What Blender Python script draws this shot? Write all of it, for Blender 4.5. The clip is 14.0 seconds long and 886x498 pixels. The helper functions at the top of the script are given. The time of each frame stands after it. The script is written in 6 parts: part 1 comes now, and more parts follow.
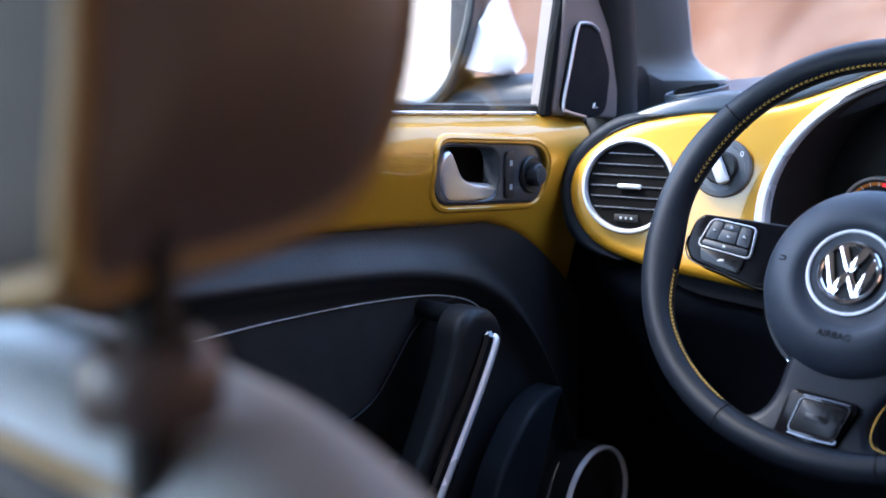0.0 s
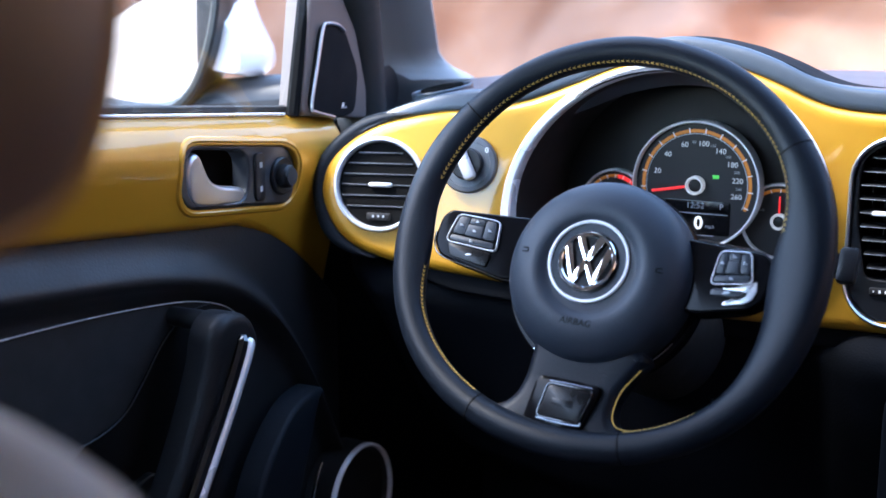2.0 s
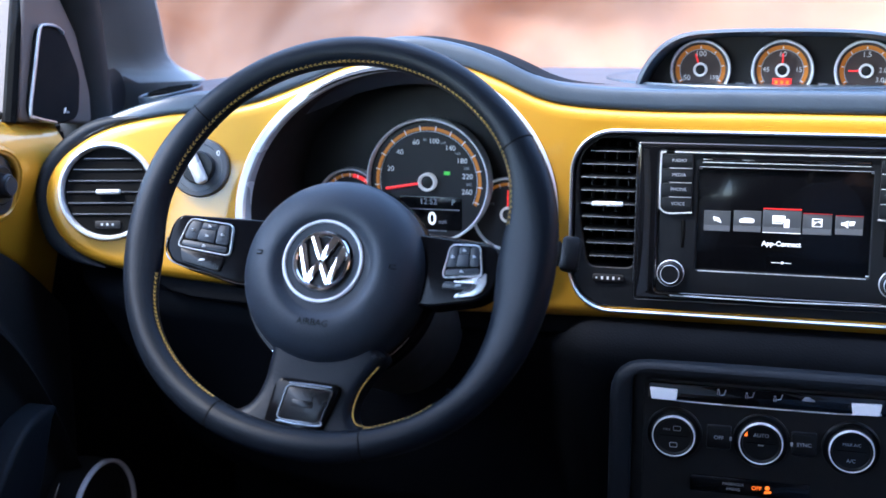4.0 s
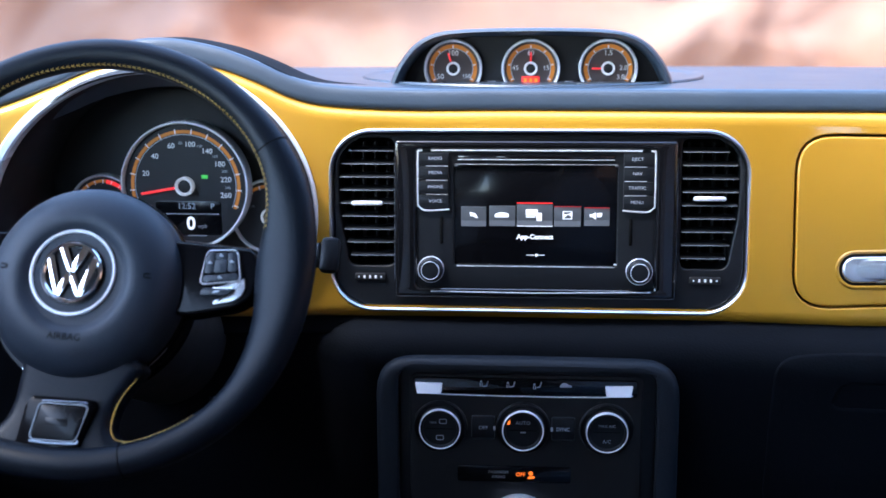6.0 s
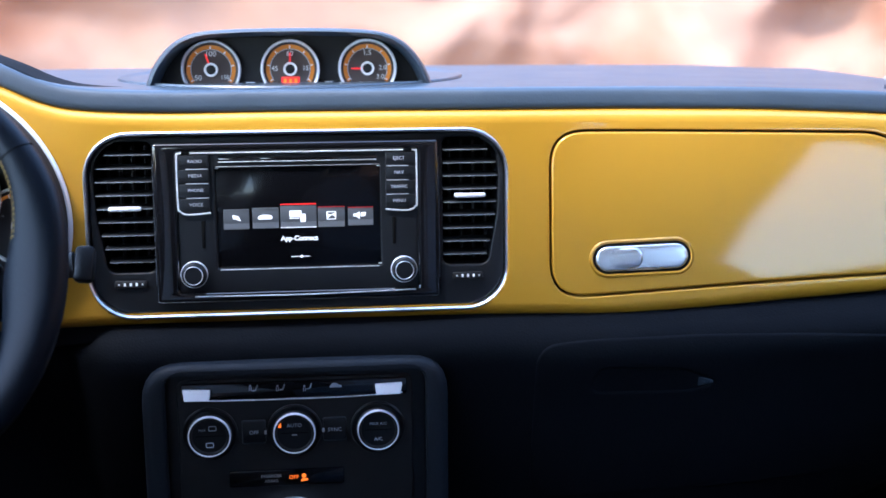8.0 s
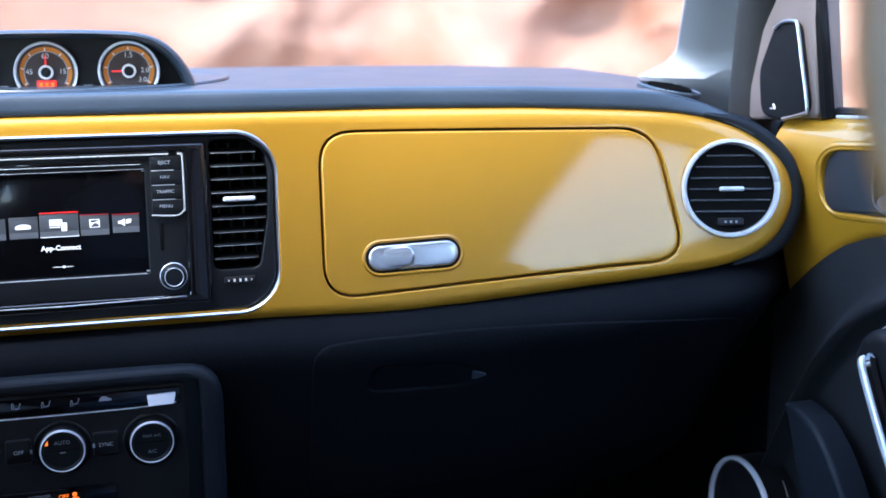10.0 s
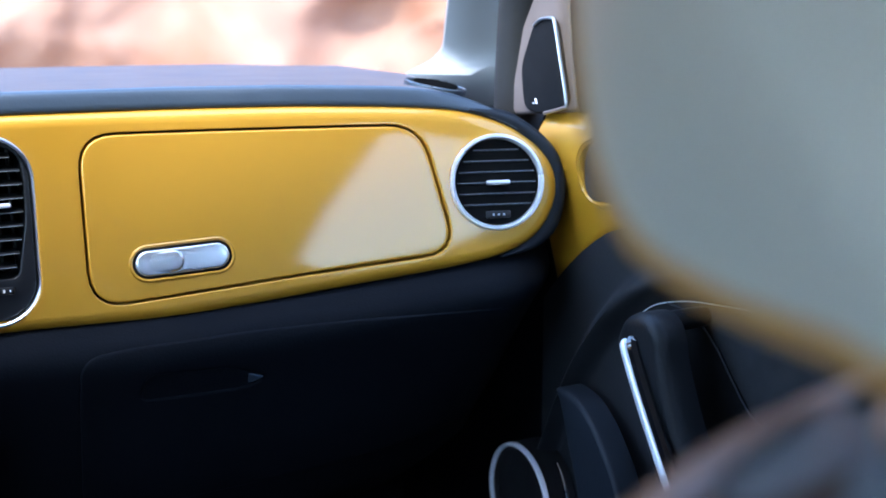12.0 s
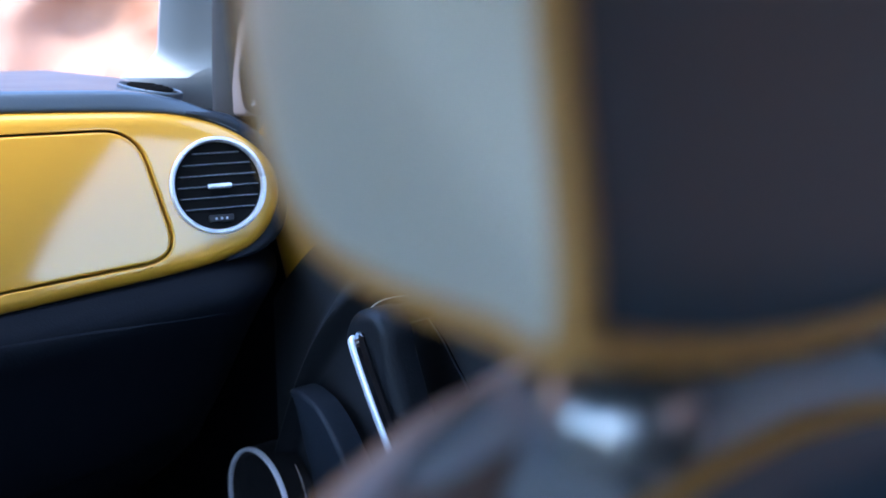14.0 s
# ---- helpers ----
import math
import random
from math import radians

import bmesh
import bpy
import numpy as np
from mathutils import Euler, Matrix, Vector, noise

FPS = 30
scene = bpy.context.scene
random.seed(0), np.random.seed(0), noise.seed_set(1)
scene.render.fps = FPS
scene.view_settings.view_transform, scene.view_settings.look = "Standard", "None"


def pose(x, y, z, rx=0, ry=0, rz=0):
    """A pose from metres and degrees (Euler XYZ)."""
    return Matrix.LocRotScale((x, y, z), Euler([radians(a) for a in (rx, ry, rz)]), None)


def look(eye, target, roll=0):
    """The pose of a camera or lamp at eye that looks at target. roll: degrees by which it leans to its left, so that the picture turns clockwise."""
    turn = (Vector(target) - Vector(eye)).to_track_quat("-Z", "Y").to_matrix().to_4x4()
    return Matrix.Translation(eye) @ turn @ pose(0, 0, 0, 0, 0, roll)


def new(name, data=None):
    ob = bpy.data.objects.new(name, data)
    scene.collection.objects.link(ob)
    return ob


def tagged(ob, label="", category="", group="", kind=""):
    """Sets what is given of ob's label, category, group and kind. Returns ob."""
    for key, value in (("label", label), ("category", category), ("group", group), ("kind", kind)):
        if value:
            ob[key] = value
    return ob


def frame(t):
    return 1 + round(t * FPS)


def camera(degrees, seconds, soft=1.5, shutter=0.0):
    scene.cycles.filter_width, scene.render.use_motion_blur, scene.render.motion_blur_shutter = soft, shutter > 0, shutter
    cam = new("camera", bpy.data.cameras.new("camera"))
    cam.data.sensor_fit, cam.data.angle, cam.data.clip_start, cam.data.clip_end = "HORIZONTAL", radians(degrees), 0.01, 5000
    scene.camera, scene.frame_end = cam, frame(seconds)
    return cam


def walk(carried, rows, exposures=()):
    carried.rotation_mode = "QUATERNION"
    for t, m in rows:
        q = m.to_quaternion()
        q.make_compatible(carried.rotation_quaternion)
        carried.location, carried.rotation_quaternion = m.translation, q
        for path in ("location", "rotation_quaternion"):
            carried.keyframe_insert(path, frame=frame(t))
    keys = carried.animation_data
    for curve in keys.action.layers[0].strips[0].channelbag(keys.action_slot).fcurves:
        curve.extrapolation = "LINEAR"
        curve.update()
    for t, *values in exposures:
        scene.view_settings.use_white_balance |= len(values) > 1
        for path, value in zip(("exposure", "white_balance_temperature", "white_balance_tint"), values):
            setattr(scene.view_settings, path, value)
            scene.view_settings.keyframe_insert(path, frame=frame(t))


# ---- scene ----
# The camera stands between the front seats of a car and pans from the driver's side to the passenger's.
cam = camera(40.697, 14.0, soft=1.6)
cam.data.dof.use_dof = True
cam.data.dof.focus_distance = 1.12
cam.data.dof.aperture_fstop = 4.6
EXPO, KELVIN, TINT = 3.65, 5750, 10
# seconds, place, pan to the right, tilt down, lean to the left
PATH = (
    (0.0, -0.0279, -1.1549, 0.8511, -39.176, 11.308, -0.132),
    (0.5, -0.0251, -1.1531, 0.8513, -36.649, 11.321, -0.099),
    (1.0, -0.0218, -1.1506, 0.8515, -33.563, 11.336, -0.175),
    (1.5, -0.0181, -1.1485, 0.8516, -30.975, 11.330, -0.209),
    (2.0, -0.0149, -1.1479, 0.8518, -27.879, 11.351, -0.199),
    (2.5, -0.0116, -1.1459, 0.8520, -24.895, 11.359, -0.260),
    (3.0, -0.0081, -1.1435, 0.8517, -21.708, 11.376, -0.324),
    (3.5, -0.0048, -1.1430, 0.8518, -18.910, 11.387, -0.351),
    (4.0, -0.0019, -1.1430, 0.8514, -15.741, 11.368, -0.312),
    (4.2, -0.0008, -1.1429, 0.8512, -14.821, 11.365, -0.309),
    (6.3, 0.0137, -1.1404, 0.8552, -3.183, 11.590, -0.283),
    (6.5, 0.0149, -1.1404, 0.8552, -2.162, 11.588, -0.237),
    (7.0, 0.0182, -1.1398, 0.8550, 0.465, 11.589, -0.303),
    (7.5, 0.0219, -1.1404, 0.8554, 3.161, 11.627, -0.265),
    (8.0, 0.0257, -1.1409, 0.8558, 5.951, 11.661, -0.255),
    (8.2, 0.0272, -1.1410, 0.8560, 7.031, 11.613, -0.009),
    (10.3, 0.0410, -1.1442, 0.8555, 17.949, 11.681, -0.187),
    (10.5, 0.0424, -1.1444, 0.8558, 18.992, 11.711, -0.169),
    (11.0, 0.0456, -1.1448, 0.8564, 21.415, 11.751, -0.099),
    (11.5, 0.0489, -1.1455, 0.8564, 23.898, 11.758, -0.184),
    (12.0, 0.0525, -1.1472, 0.8564, 26.800, 11.789, -0.155),
    (12.5, 0.0559, -1.1497, 0.8561, 30.234, 11.766, -0.234),
    (13.0, 0.0578, -1.1523, 0.8559, 33.634, 11.761, -0.265),
    (13.5, 0.0617, -1.1550, 0.8558, 36.597, 11.780, -0.381),
    (14.0, 0.0648, -1.1573, 0.8559, 39.417, 11.823, -0.486),
)
walk(cam, [(t, pose(x, y, z, 90 - tilt, 0, -pan) @ pose(0, 0, 0, 0, 0, lean)) for t, x, y, z, pan, tilt, lean in PATH],
     exposures=[(0.0, EXPO + 0.31, KELVIN + 350, TINT), (4.2, EXPO + 0.15, KELVIN + 100, TINT), (8.0, EXPO - 0.02, KELVIN, TINT), (12.0, EXPO + 0.02, KELVIN - 100, TINT - 2), (14.0, EXPO + 0.13, KELVIN - 400, TINT)])

# ---- light ----
world = bpy.data.worlds.new("world")
scene.world = world
world.use_nodes = True
wn = world.node_tree.nodes
sky = wn.new("ShaderNodeTexSky")
sky.sky_type, sky.sun_disc = "NISHITA", False
SUN_UP, SUN_TURN = 56.0, -125.0   # elevation, and bearing clockwise from straight ahead
sky.sun_elevation, sky.sun_rotation = radians(SUN_UP), radians(SUN_TURN)
wn["Background"].inputs["Strength"].default_value = 0.15
world.node_tree.links.new(sky.outputs[0], wn["Background"].inputs["Color"])
sun = new("sun", bpy.data.lights.new("sun", "SUN"))
sun.data.energy, sun.data.angle, sun.data.color = 0.6, radians(10), (1.0, 0.95, 0.90)
a, e = radians(SUN_TURN), radians(SUN_UP)
toward = Vector((math.sin(a) * math.cos(e), math.cos(a) * math.cos(e), math.sin(e)))
sun.matrix_world = look(toward * 20, (0, 0, 0))


# ---- materials ----
def material(name, color, rough=0.5, metal=0.0, vary=0.06, scale=30.0, bump=0.0, bump_scale=200.0, coat=0.0, spec=0.5, glow=0.0, coat_rough=0.03):
    """A surface with two scales of variation in colour and gloss, and fine relief."""
    m = bpy.data.materials.new(name)
    m.use_nodes = True
    n, l = m.node_tree.nodes, m.node_tree.links
    b = n["Principled BSDF"]
    b.inputs["Metallic"].default_value = metal
    b.inputs["Coat Weight"].default_value = coat
    b.inputs["Coat Roughness"].default_value = coat_rough
    b.inputs["Specular IOR Level"].default_value = spec
    co = n.new("ShaderNodeTexCoord")
    big, fine = n.new("ShaderNodeTexNoise"), n.new("ShaderNodeTexNoise")
    big.inputs["Scale"].default_value, fine.inputs["Scale"].default_value = scale, bump_scale
    big.inputs["Detail"].default_value, fine.inputs["Detail"].default_value = 4, 2
    for t in (big, fine):
        l.new(co.outputs["Object"], t.inputs["Vector"])
    ramp = n.new("ShaderNodeMapRange")
    ramp.inputs["To Min"].default_value, ramp.inputs["To Max"].default_value = 1 - vary * 2, 1 + vary * 2
    l.new(big.outputs["Fac"], ramp.inputs["Value"])
    mul = n.new("ShaderNodeMix")
    mul.data_type, mul.blend_type = "RGBA", "MULTIPLY"
    mul.inputs["Factor"].default_value = 1
    mul.inputs["A"].default_value = (*color, 1)
    l.new(ramp.outputs[0], mul.inputs["B"])
    l.new(mul.outputs["Result"], b.inputs["Base Color"])
    rr = n.new("ShaderNodeMapRange")
    rr.inputs["To Min"].default_value, rr.inputs["To Max"].default_value = max(rough * 0.8, 0.0), min(rough * 1.2, 1.0)
    l.new(big.outputs["Fac"], rr.inputs["Value"])
    l.new(rr.outputs[0], b.inputs["Roughness"])
    if bump:
        bp = n.new("ShaderNodeBump")
        bp.inputs["Strength"].default_value, bp.inputs["Distance"].default_value = bump, 0.0006
        l.new(fine.outputs["Fac"], bp.inputs["Height"])
        l.new(bp.outputs[0], b.inputs["Normal"])
    if glow:
        b.inputs["Emission Color"].default_value = (*color, 1)
        b.inputs["Emission Strength"].default_value = glow
    return m


def pebbled(name, color, rough, size=420.0, strength=0.35, spec=0.5, vary=0.05):
    """Grained plastic or leather: rounded cells with creases between them."""
    m = material(name, color, rough, vary=vary, scale=14, spec=spec)
    n, l = m.node_tree.nodes, m.node_tree.links
    co = [x for x in n if x.type == "TEX_COORD"][0]
    v = n.new("ShaderNodeTexVoronoi")
    v.inputs["Scale"].default_value = size
    l.new(co.outputs["Object"], v.inputs["Vector"])
    bp = n.new("ShaderNodeBump")
    bp.inputs["Strength"].default_value, bp.inputs["Distance"].default_value = strength, 0.0004
    bp.invert = True
    l.new(v.outputs["Distance"], bp.inputs["Height"])
    l.new(bp.outputs[0], n["Principled BSDF"].inputs["Normal"])
    return m


def speckled(name, color):
    """Metallic lacquer: fine flakes under a clear coat."""
    m = material(name, color, 0.42, metal=0.25, vary=0.02, scale=6, coat=0.9, coat_rough=0.045)
    m.node_tree.nodes["Principled BSDF"].inputs["Coat IOR"].default_value = 1.43
    n, l = m.node_tree.nodes, m.node_tree.links
    co = [x for x in n if x.type == "TEX_COORD"][0]
    v = n.new("ShaderNodeTexVoronoi")
    v.inputs["Scale"].default_value = 2600
    l.new(co.outputs["Object"], v.inputs["Vector"])
    bp = n.new("ShaderNodeBump")
    bp.inputs["Strength"].default_value, bp.inputs["Distance"].default_value = 0.08, 0.0002
    l.new(v.outputs["Distance"], bp.inputs["Height"])
    l.new(bp.outputs[0], n["Principled BSDF"].inputs["Normal"])
    return m


def rocky(name, dark, light):
    """Banded sandstone with stains."""
    m = material(name, light, 0.95, vary=0.12, scale=1.3, bump=0.0, spec=0.2)
    n, l = m.node_tree.nodes, m.node_tree.links
    co = [x for x in n if x.type == "TEX_COORD"][0]
    t = n.new("ShaderNodeTexNoise")
    t.inputs["Scale"].default_value, t.inputs["Detail"].default_value = 0.60, 6
    t.inputs["Distortion"].default_value = 0.8
    l.new(co.outputs["Object"], t.inputs["Vector"])
    r = n.new("ShaderNodeValToRGB")
    r.color_ramp.elements[0].position, r.color_ramp.elements[1].position = 0.30, 0.50
    r.color_ramp.elements[0].color, r.color_ramp.elements[1].color = (*dark, 1), (*light, 1)
    l.new(t.outputs["Fac"], r.inputs["Fac"])
    mul = [x for x in n if x.type == "MIX"][0]
    l.new(r.outputs["Color"], mul.inputs["A"])
    return m


yellow = speckled("yellow_lacquer", (0.530, 0.264, 0.0135))
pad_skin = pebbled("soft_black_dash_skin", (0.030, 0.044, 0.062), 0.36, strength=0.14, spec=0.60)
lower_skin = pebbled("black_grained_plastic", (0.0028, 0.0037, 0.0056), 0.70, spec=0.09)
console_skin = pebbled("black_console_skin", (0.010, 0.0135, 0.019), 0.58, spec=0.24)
door_skin = pebbled("black_door_plastic", (0.010, 0.011, 0.013), 0.58)
insert_skin = material("black_door_cloth", (0.006, 0.006, 0.007), 0.85, bump=0.6, bump_scale=900)
leather = pebbled("black_leather", (0.0052, 0.0078, 0.0128), 0.42, size=650, strength=0.25, spec=0.17)
hub_skin = pebbled("black_airbag_cover", (0.017, 0.024, 0.036), 0.54, size=700, strength=0.2, spec=0.38)
# Four lit and shaded copies of one dark seat leather.
leather_rear_shade = pebbled("dark_leather_rear_shade", (0.030, 0.022, 0.020), 0.58, size=500, strength=0.2, spec=0.18)
leather_warm_lit = pebbled("dark_leather_warm_lit", (0.105, 0.078, 0.068), 0.38, size=500, strength=0.2, spec=0.65)
leather_cool_shade = pebbled("dark_leather_cool_shade", (0.021, 0.042, 0.066), 0.42, size=500, strength=0.2, spec=0.38)
leather_sky_lit = pebbled("dark_leather_sky_lit", (0.345, 0.362, 0.345), 0.42, size=500, strength=0.2, spec=0.6)
slat_mat = material("grey_black_slats", (0.024, 0.029, 0.037), 0.34)
piping_mat = material("ochre_piping", (0.28, 0.160, 0.042), 0.55, bump=0.8, bump_scale=700)
thread = material("ochre_thread", (0.55, 0.36, 0.09), 0.75)
gloss_black = material("piano_black", (0.006, 0.006, 0.007), 0.08, coat=1.0, vary=0.02)
key_black = material("smooth_black_keys", (0.006, 0.006, 0.007), 0.28, spec=0.28, vary=0.02)
spoke_black = material("piano_black_spokes", (0.004, 0.004, 0.005), 0.16, spec=0.10, vary=0.02)
plate_grey = pebbled("grey_brown_corner_trim", (0.14, 0.112, 0.10), 0.6, size=300, strength=0.15)
bright_ring = material("bright_dial_ring", (0.88, 0.90, 0.94), 0.25, metal=0.1, vary=0.01)
switch_dark = material("blue_black_switch_face", (0.020, 0.026, 0.036), 0.42, spec=0.4)
switch_grey = material("grey_switch_face", (0.085, 0.095, 0.110), 0.4)
# The seat leather again, paled as by daylight on the driver's shoulder.
leather_top_lit = pebbled("dark_leather_top_lit", (0.37, 0.378, 0.366), 0.46, size=500, strength=0.2, spec=0.42)
pull_skin = pebbled("dark_pull_plastic", (0.005, 0.0058, 0.0075), 0.5, spec=0.28)
dark_metal = material("dark_polished_metal", (0.30, 0.33, 0.38), 0.3, metal=0.9)
latch_silver = material("smooth_silver", (0.74, 0.77, 0.82), 0.27, metal=0.8, vary=0.01, scale=4)
mesh_black = material("black_speaker_mesh", (0.006, 0.0065, 0.008), 0.8, spec=0.15, bump=0.8, bump_scale=1400)
# Two more copies: skylight on the passenger's shoulder, warm bounce on its flank.
leather_cool_top_lit = pebbled("dark_leather_cool_top_lit", (0.20, 0.225, 0.27), 0.42, size=500, strength=0.2, spec=0.5)
leather_warm_shade = pebbled("dark_leather_warm_shade", (0.085, 0.060, 0.054), 0.36, size=500, strength=0.2, spec=0.55)
slat_lip = material("grey_slat_edge", (0.22, 0.235, 0.26), 0.3)
key_ink = material("grey_key_lettering", (0.46, 0.49, 0.54), 0.6)
# The base colour includes the brown haze that cover glass would reflect.
hazed_face = material("gauge_with_glass_haze", (0.085, 0.064, 0.058), 0.35, coat=1.0, coat_rough=0.05)
screen_pale = material("pale_screen_band", (0.10, 0.107, 0.12), 0.3, glow=0.045)
dim_red = material("dim_red_line", (0.30, 0.01, 0.015), 0.3, glow=0.05)
brushed = material("brushed_silver", (0.50, 0.53, 0.57), 0.30, metal=0.9, vary=0.03, bump=0.05, bump_scale=1200)
matt_black = material("matt_black_plastic", (0.006, 0.006, 0.007), 0.6)
deep_black = material("black_recess", (0.004, 0.004, 0.004), 0.9, spec=0.1)
satin_black = material("satin_black_plastic", (0.009, 0.010, 0.012), 0.40, spec=0.35)
chrome = material("chrome", (0.85, 0.86, 0.88), 0.08, metal=1.0, vary=0.01)
satin = material("satin_chrome", (0.80, 0.82, 0.85), 0.28, metal=0.4, vary=0.01, scale=4, bump=0.02, bump_scale=1500)
grey_trim = pebbled("grey_pillar_trim", (0.23, 0.236, 0.236), 0.7, size=300, strength=0.15)
headliner_mat = material("light_grey_headlining", (0.40, 0.40, 0.39), 0.95, bump=0.5, bump_scale=600)
carpet = material("black_carpet", (0.010, 0.010, 0.011), 1.0, bump=1.0, bump_scale=500, spec=0.1)
rubber = material("black_rubber", (0.012, 0.012, 0.012), 0.75)
white_ink = material("white_ink", (0.75, 0.76, 0.78), 0.6, glow=0.02)
dim_ink = material("grey_ink", (0.32, 0.33, 0.35), 0.6)
amber_ink = material("amber_ink", (0.62, 0.21, 0.02), 0.5, glow=0.012)
amber_lit = material("amber_lamp", (1.0, 0.17, 0.015), 0.5, glow=0.12)
red_ink = material("red_needle", (0.85, 0.03, 0.03), 0.4, glow=0.08)
green_lit = material("green_lamp", (0.10, 0.60, 0.08), 0.5, glow=0.04)
blue_ink = material("blue_ink", (0.10, 0.25, 0.70), 0.5)
dial_face = material("dial_face", (0.010, 0.010, 0.012), 0.5)
screen_black = material("screen_glass", (0.004, 0.004, 0.005), 0.14, coat=0.15, spec=0.25, vary=0.0)
screen_grey = material("screen_grey", (0.055, 0.060, 0.068), 0.3, glow=0.05)
screen_white = material("screen_white", (0.80, 0.81, 0.84), 0.3, glow=0.08)
screen_red = material("screen_red", (0.8, 0.02, 0.02), 0.3, glow=0.12)
white_paint = material("white_body_paint", (0.78, 0.78, 0.80), 0.3, coat=1.0, vary=0.01)
mirror_glass = material("mirror_glass", (0.92, 0.93, 0.94), 0.01, metal=1.0, vary=0.0)
rock_mat = rocky("red_sandstone", (0.200, 0.080, 0.040), (0.270, 0.150, 0.098))
sand_mat = rocky("pale_sand", (0.32, 0.24, 0.18), (0.40, 0.32, 0.25))
glass = bpy.data.materials.new("clear_glass")
glass.use_nodes = True
gn = glass.node_tree.nodes
gn.remove(gn["Principled BSDF"])
g_mix, g_clear, g_gloss = gn.new("ShaderNodeMixShader"), gn.new("ShaderNodeBsdfTransparent"), gn.new("ShaderNodeBsdfGlossy")
g_clear.inputs[0].default_value = (0.95, 0.97, 0.96, 1)
g_gloss.inputs["Roughness"].default_value = 0.0
g_mix.inputs[0].default_value = 0.05
for x, y in ((g_clear.outputs[0], g_mix.inputs[1]), (g_gloss.outputs[0], g_mix.inputs[2]), (g_mix.outputs[0], gn["Material Output"].inputs[0])):
    glass.node_tree.links.new(x, y)


# ---- modelling helpers ----
from mathutils.geometry import delaunay_2d_cdt


def thing(name, m, label, category, group="", kind=""):
    ob = new(name)
    ob.empty_display_size = 0.05
    ob.matrix_world = m
    return tagged(ob, label, category, group, kind)


def part(name, bm, mat, parent, label="", m=None, smooth=35):
    """Links a bmesh as one mesh object under a thing or a part."""
    bmesh.ops.remove_doubles(bm, verts=bm.verts, dist=1e-6)
    bmesh.ops.recalc_face_normals(bm, faces=bm.faces)
    me = bpy.data.meshes.new(name)
    for f in bm.faces:
        f.smooth = True
    for e in bm.edges:
        if len(e.link_faces) == 2:
            e.smooth = e.calc_face_angle(0) < radians(smooth)
    bm.to_mesh(me)
    bm.free()
    me.materials.append(mat)
    ob = new(name, me)
    if parent:
        ob.parent = parent
    if m is not None:
        ob.matrix_basis = m
    if label:
        ob["label"] = label
    return ob


def structure(name, bm, mat, label="", category="", smooth=35):
    ob = part(name, bm, mat, None, smooth=smooth)
    return tagged(ob, label, category, kind="structure")


def spline(pts, n=6, closed=True):
    """A smooth curve through a few points."""
    out, k = [], len(pts)
    P = [Vector(p) for p in pts]
    for i in range(k if closed else k - 1):
        a, b, c, d = (P[(i + j) % k] if closed else P[min(max(i + j, 0), k - 1)] for j in (-1, 0, 1, 2))
        for s in range(n):
            t = s / n
            out.append(0.5 * (2 * b + (c - a) * t + (2 * a - 5 * b + 4 * c - d) * t * t + (3 * b - a - 3 * c + d) * t ** 3))
    if not closed:
        out.append(P[-1])
    return out


def rrect(cx, cy, w, h, r, n=6):
    """A rectangle with rounded corners, counter-clockwise."""
    out = []
    for sx, sy, a0 in ((1, -1, -90), (1, 1, 0), (-1, 1, 90), (-1, -1, 180)):
        for k in range(n + 1):
            a = radians(a0 + 90 * k / n)
            out.append(Vector((cx + sx * (w / 2 - r) + r * math.cos(a), cy + sy * (h / 2 - r) + r * math.sin(a))))
    return out


def ring(cx, cy, rx, ry=None, n=48, a0=0.0, a1=360.0):
    ry = rx if ry is None else ry
    full = abs(a1 - a0) >= 360
    k = n if full else n + 1
    return [Vector((cx + rx * math.cos(radians(a0 + (a1 - a0) * i / n)), cy + ry * math.sin(radians(a0 + (a1 - a0) * i / n)))) for i in range(k)]


def area2(o):
    return sum(o[i].x * o[i - 1].y - o[i - 1].x * o[i].y for i in range(len(o))) * -1


def offset(o, d):
    """The outline moved outward by d (inward if negative)."""
    if area2(o) < 0:
        o = o[::-1]
    out, k = [], len(o)
    for i in range(k):
        e1, e2 = o[i] - o[i - 1], o[(i + 1) % k] - o[i]
        n1 = Vector((e1.y, -e1.x)).normalized() if e1.length > 1e-9 else Vector((0, 0))
        n2 = Vector((e2.y, -e2.x)).normalized() if e2.length > 1e-9 else n1
        nn = n1 + n2
        out.append(o[i] + (nn.normalized() * d / max(0.5, (nn.length / 2)) if nn.length > 1e-6 else n1 * d))
    return out


def flat(x, y):
    return 0.0


def inside(p, loops):
    """Even-odd test of a point against closed loops."""
    odd = False
    for o in loops:
        for i in range(len(o)):
            a, b = o[i - 1], o[i]
            if (a[1] > p[1]) != (b[1] > p[1]) and p[0] < (b[0] - a[0]) * (p[1] - a[1]) / (b[1] - a[1]) + a[0]:
                odd = not odd
    return odd


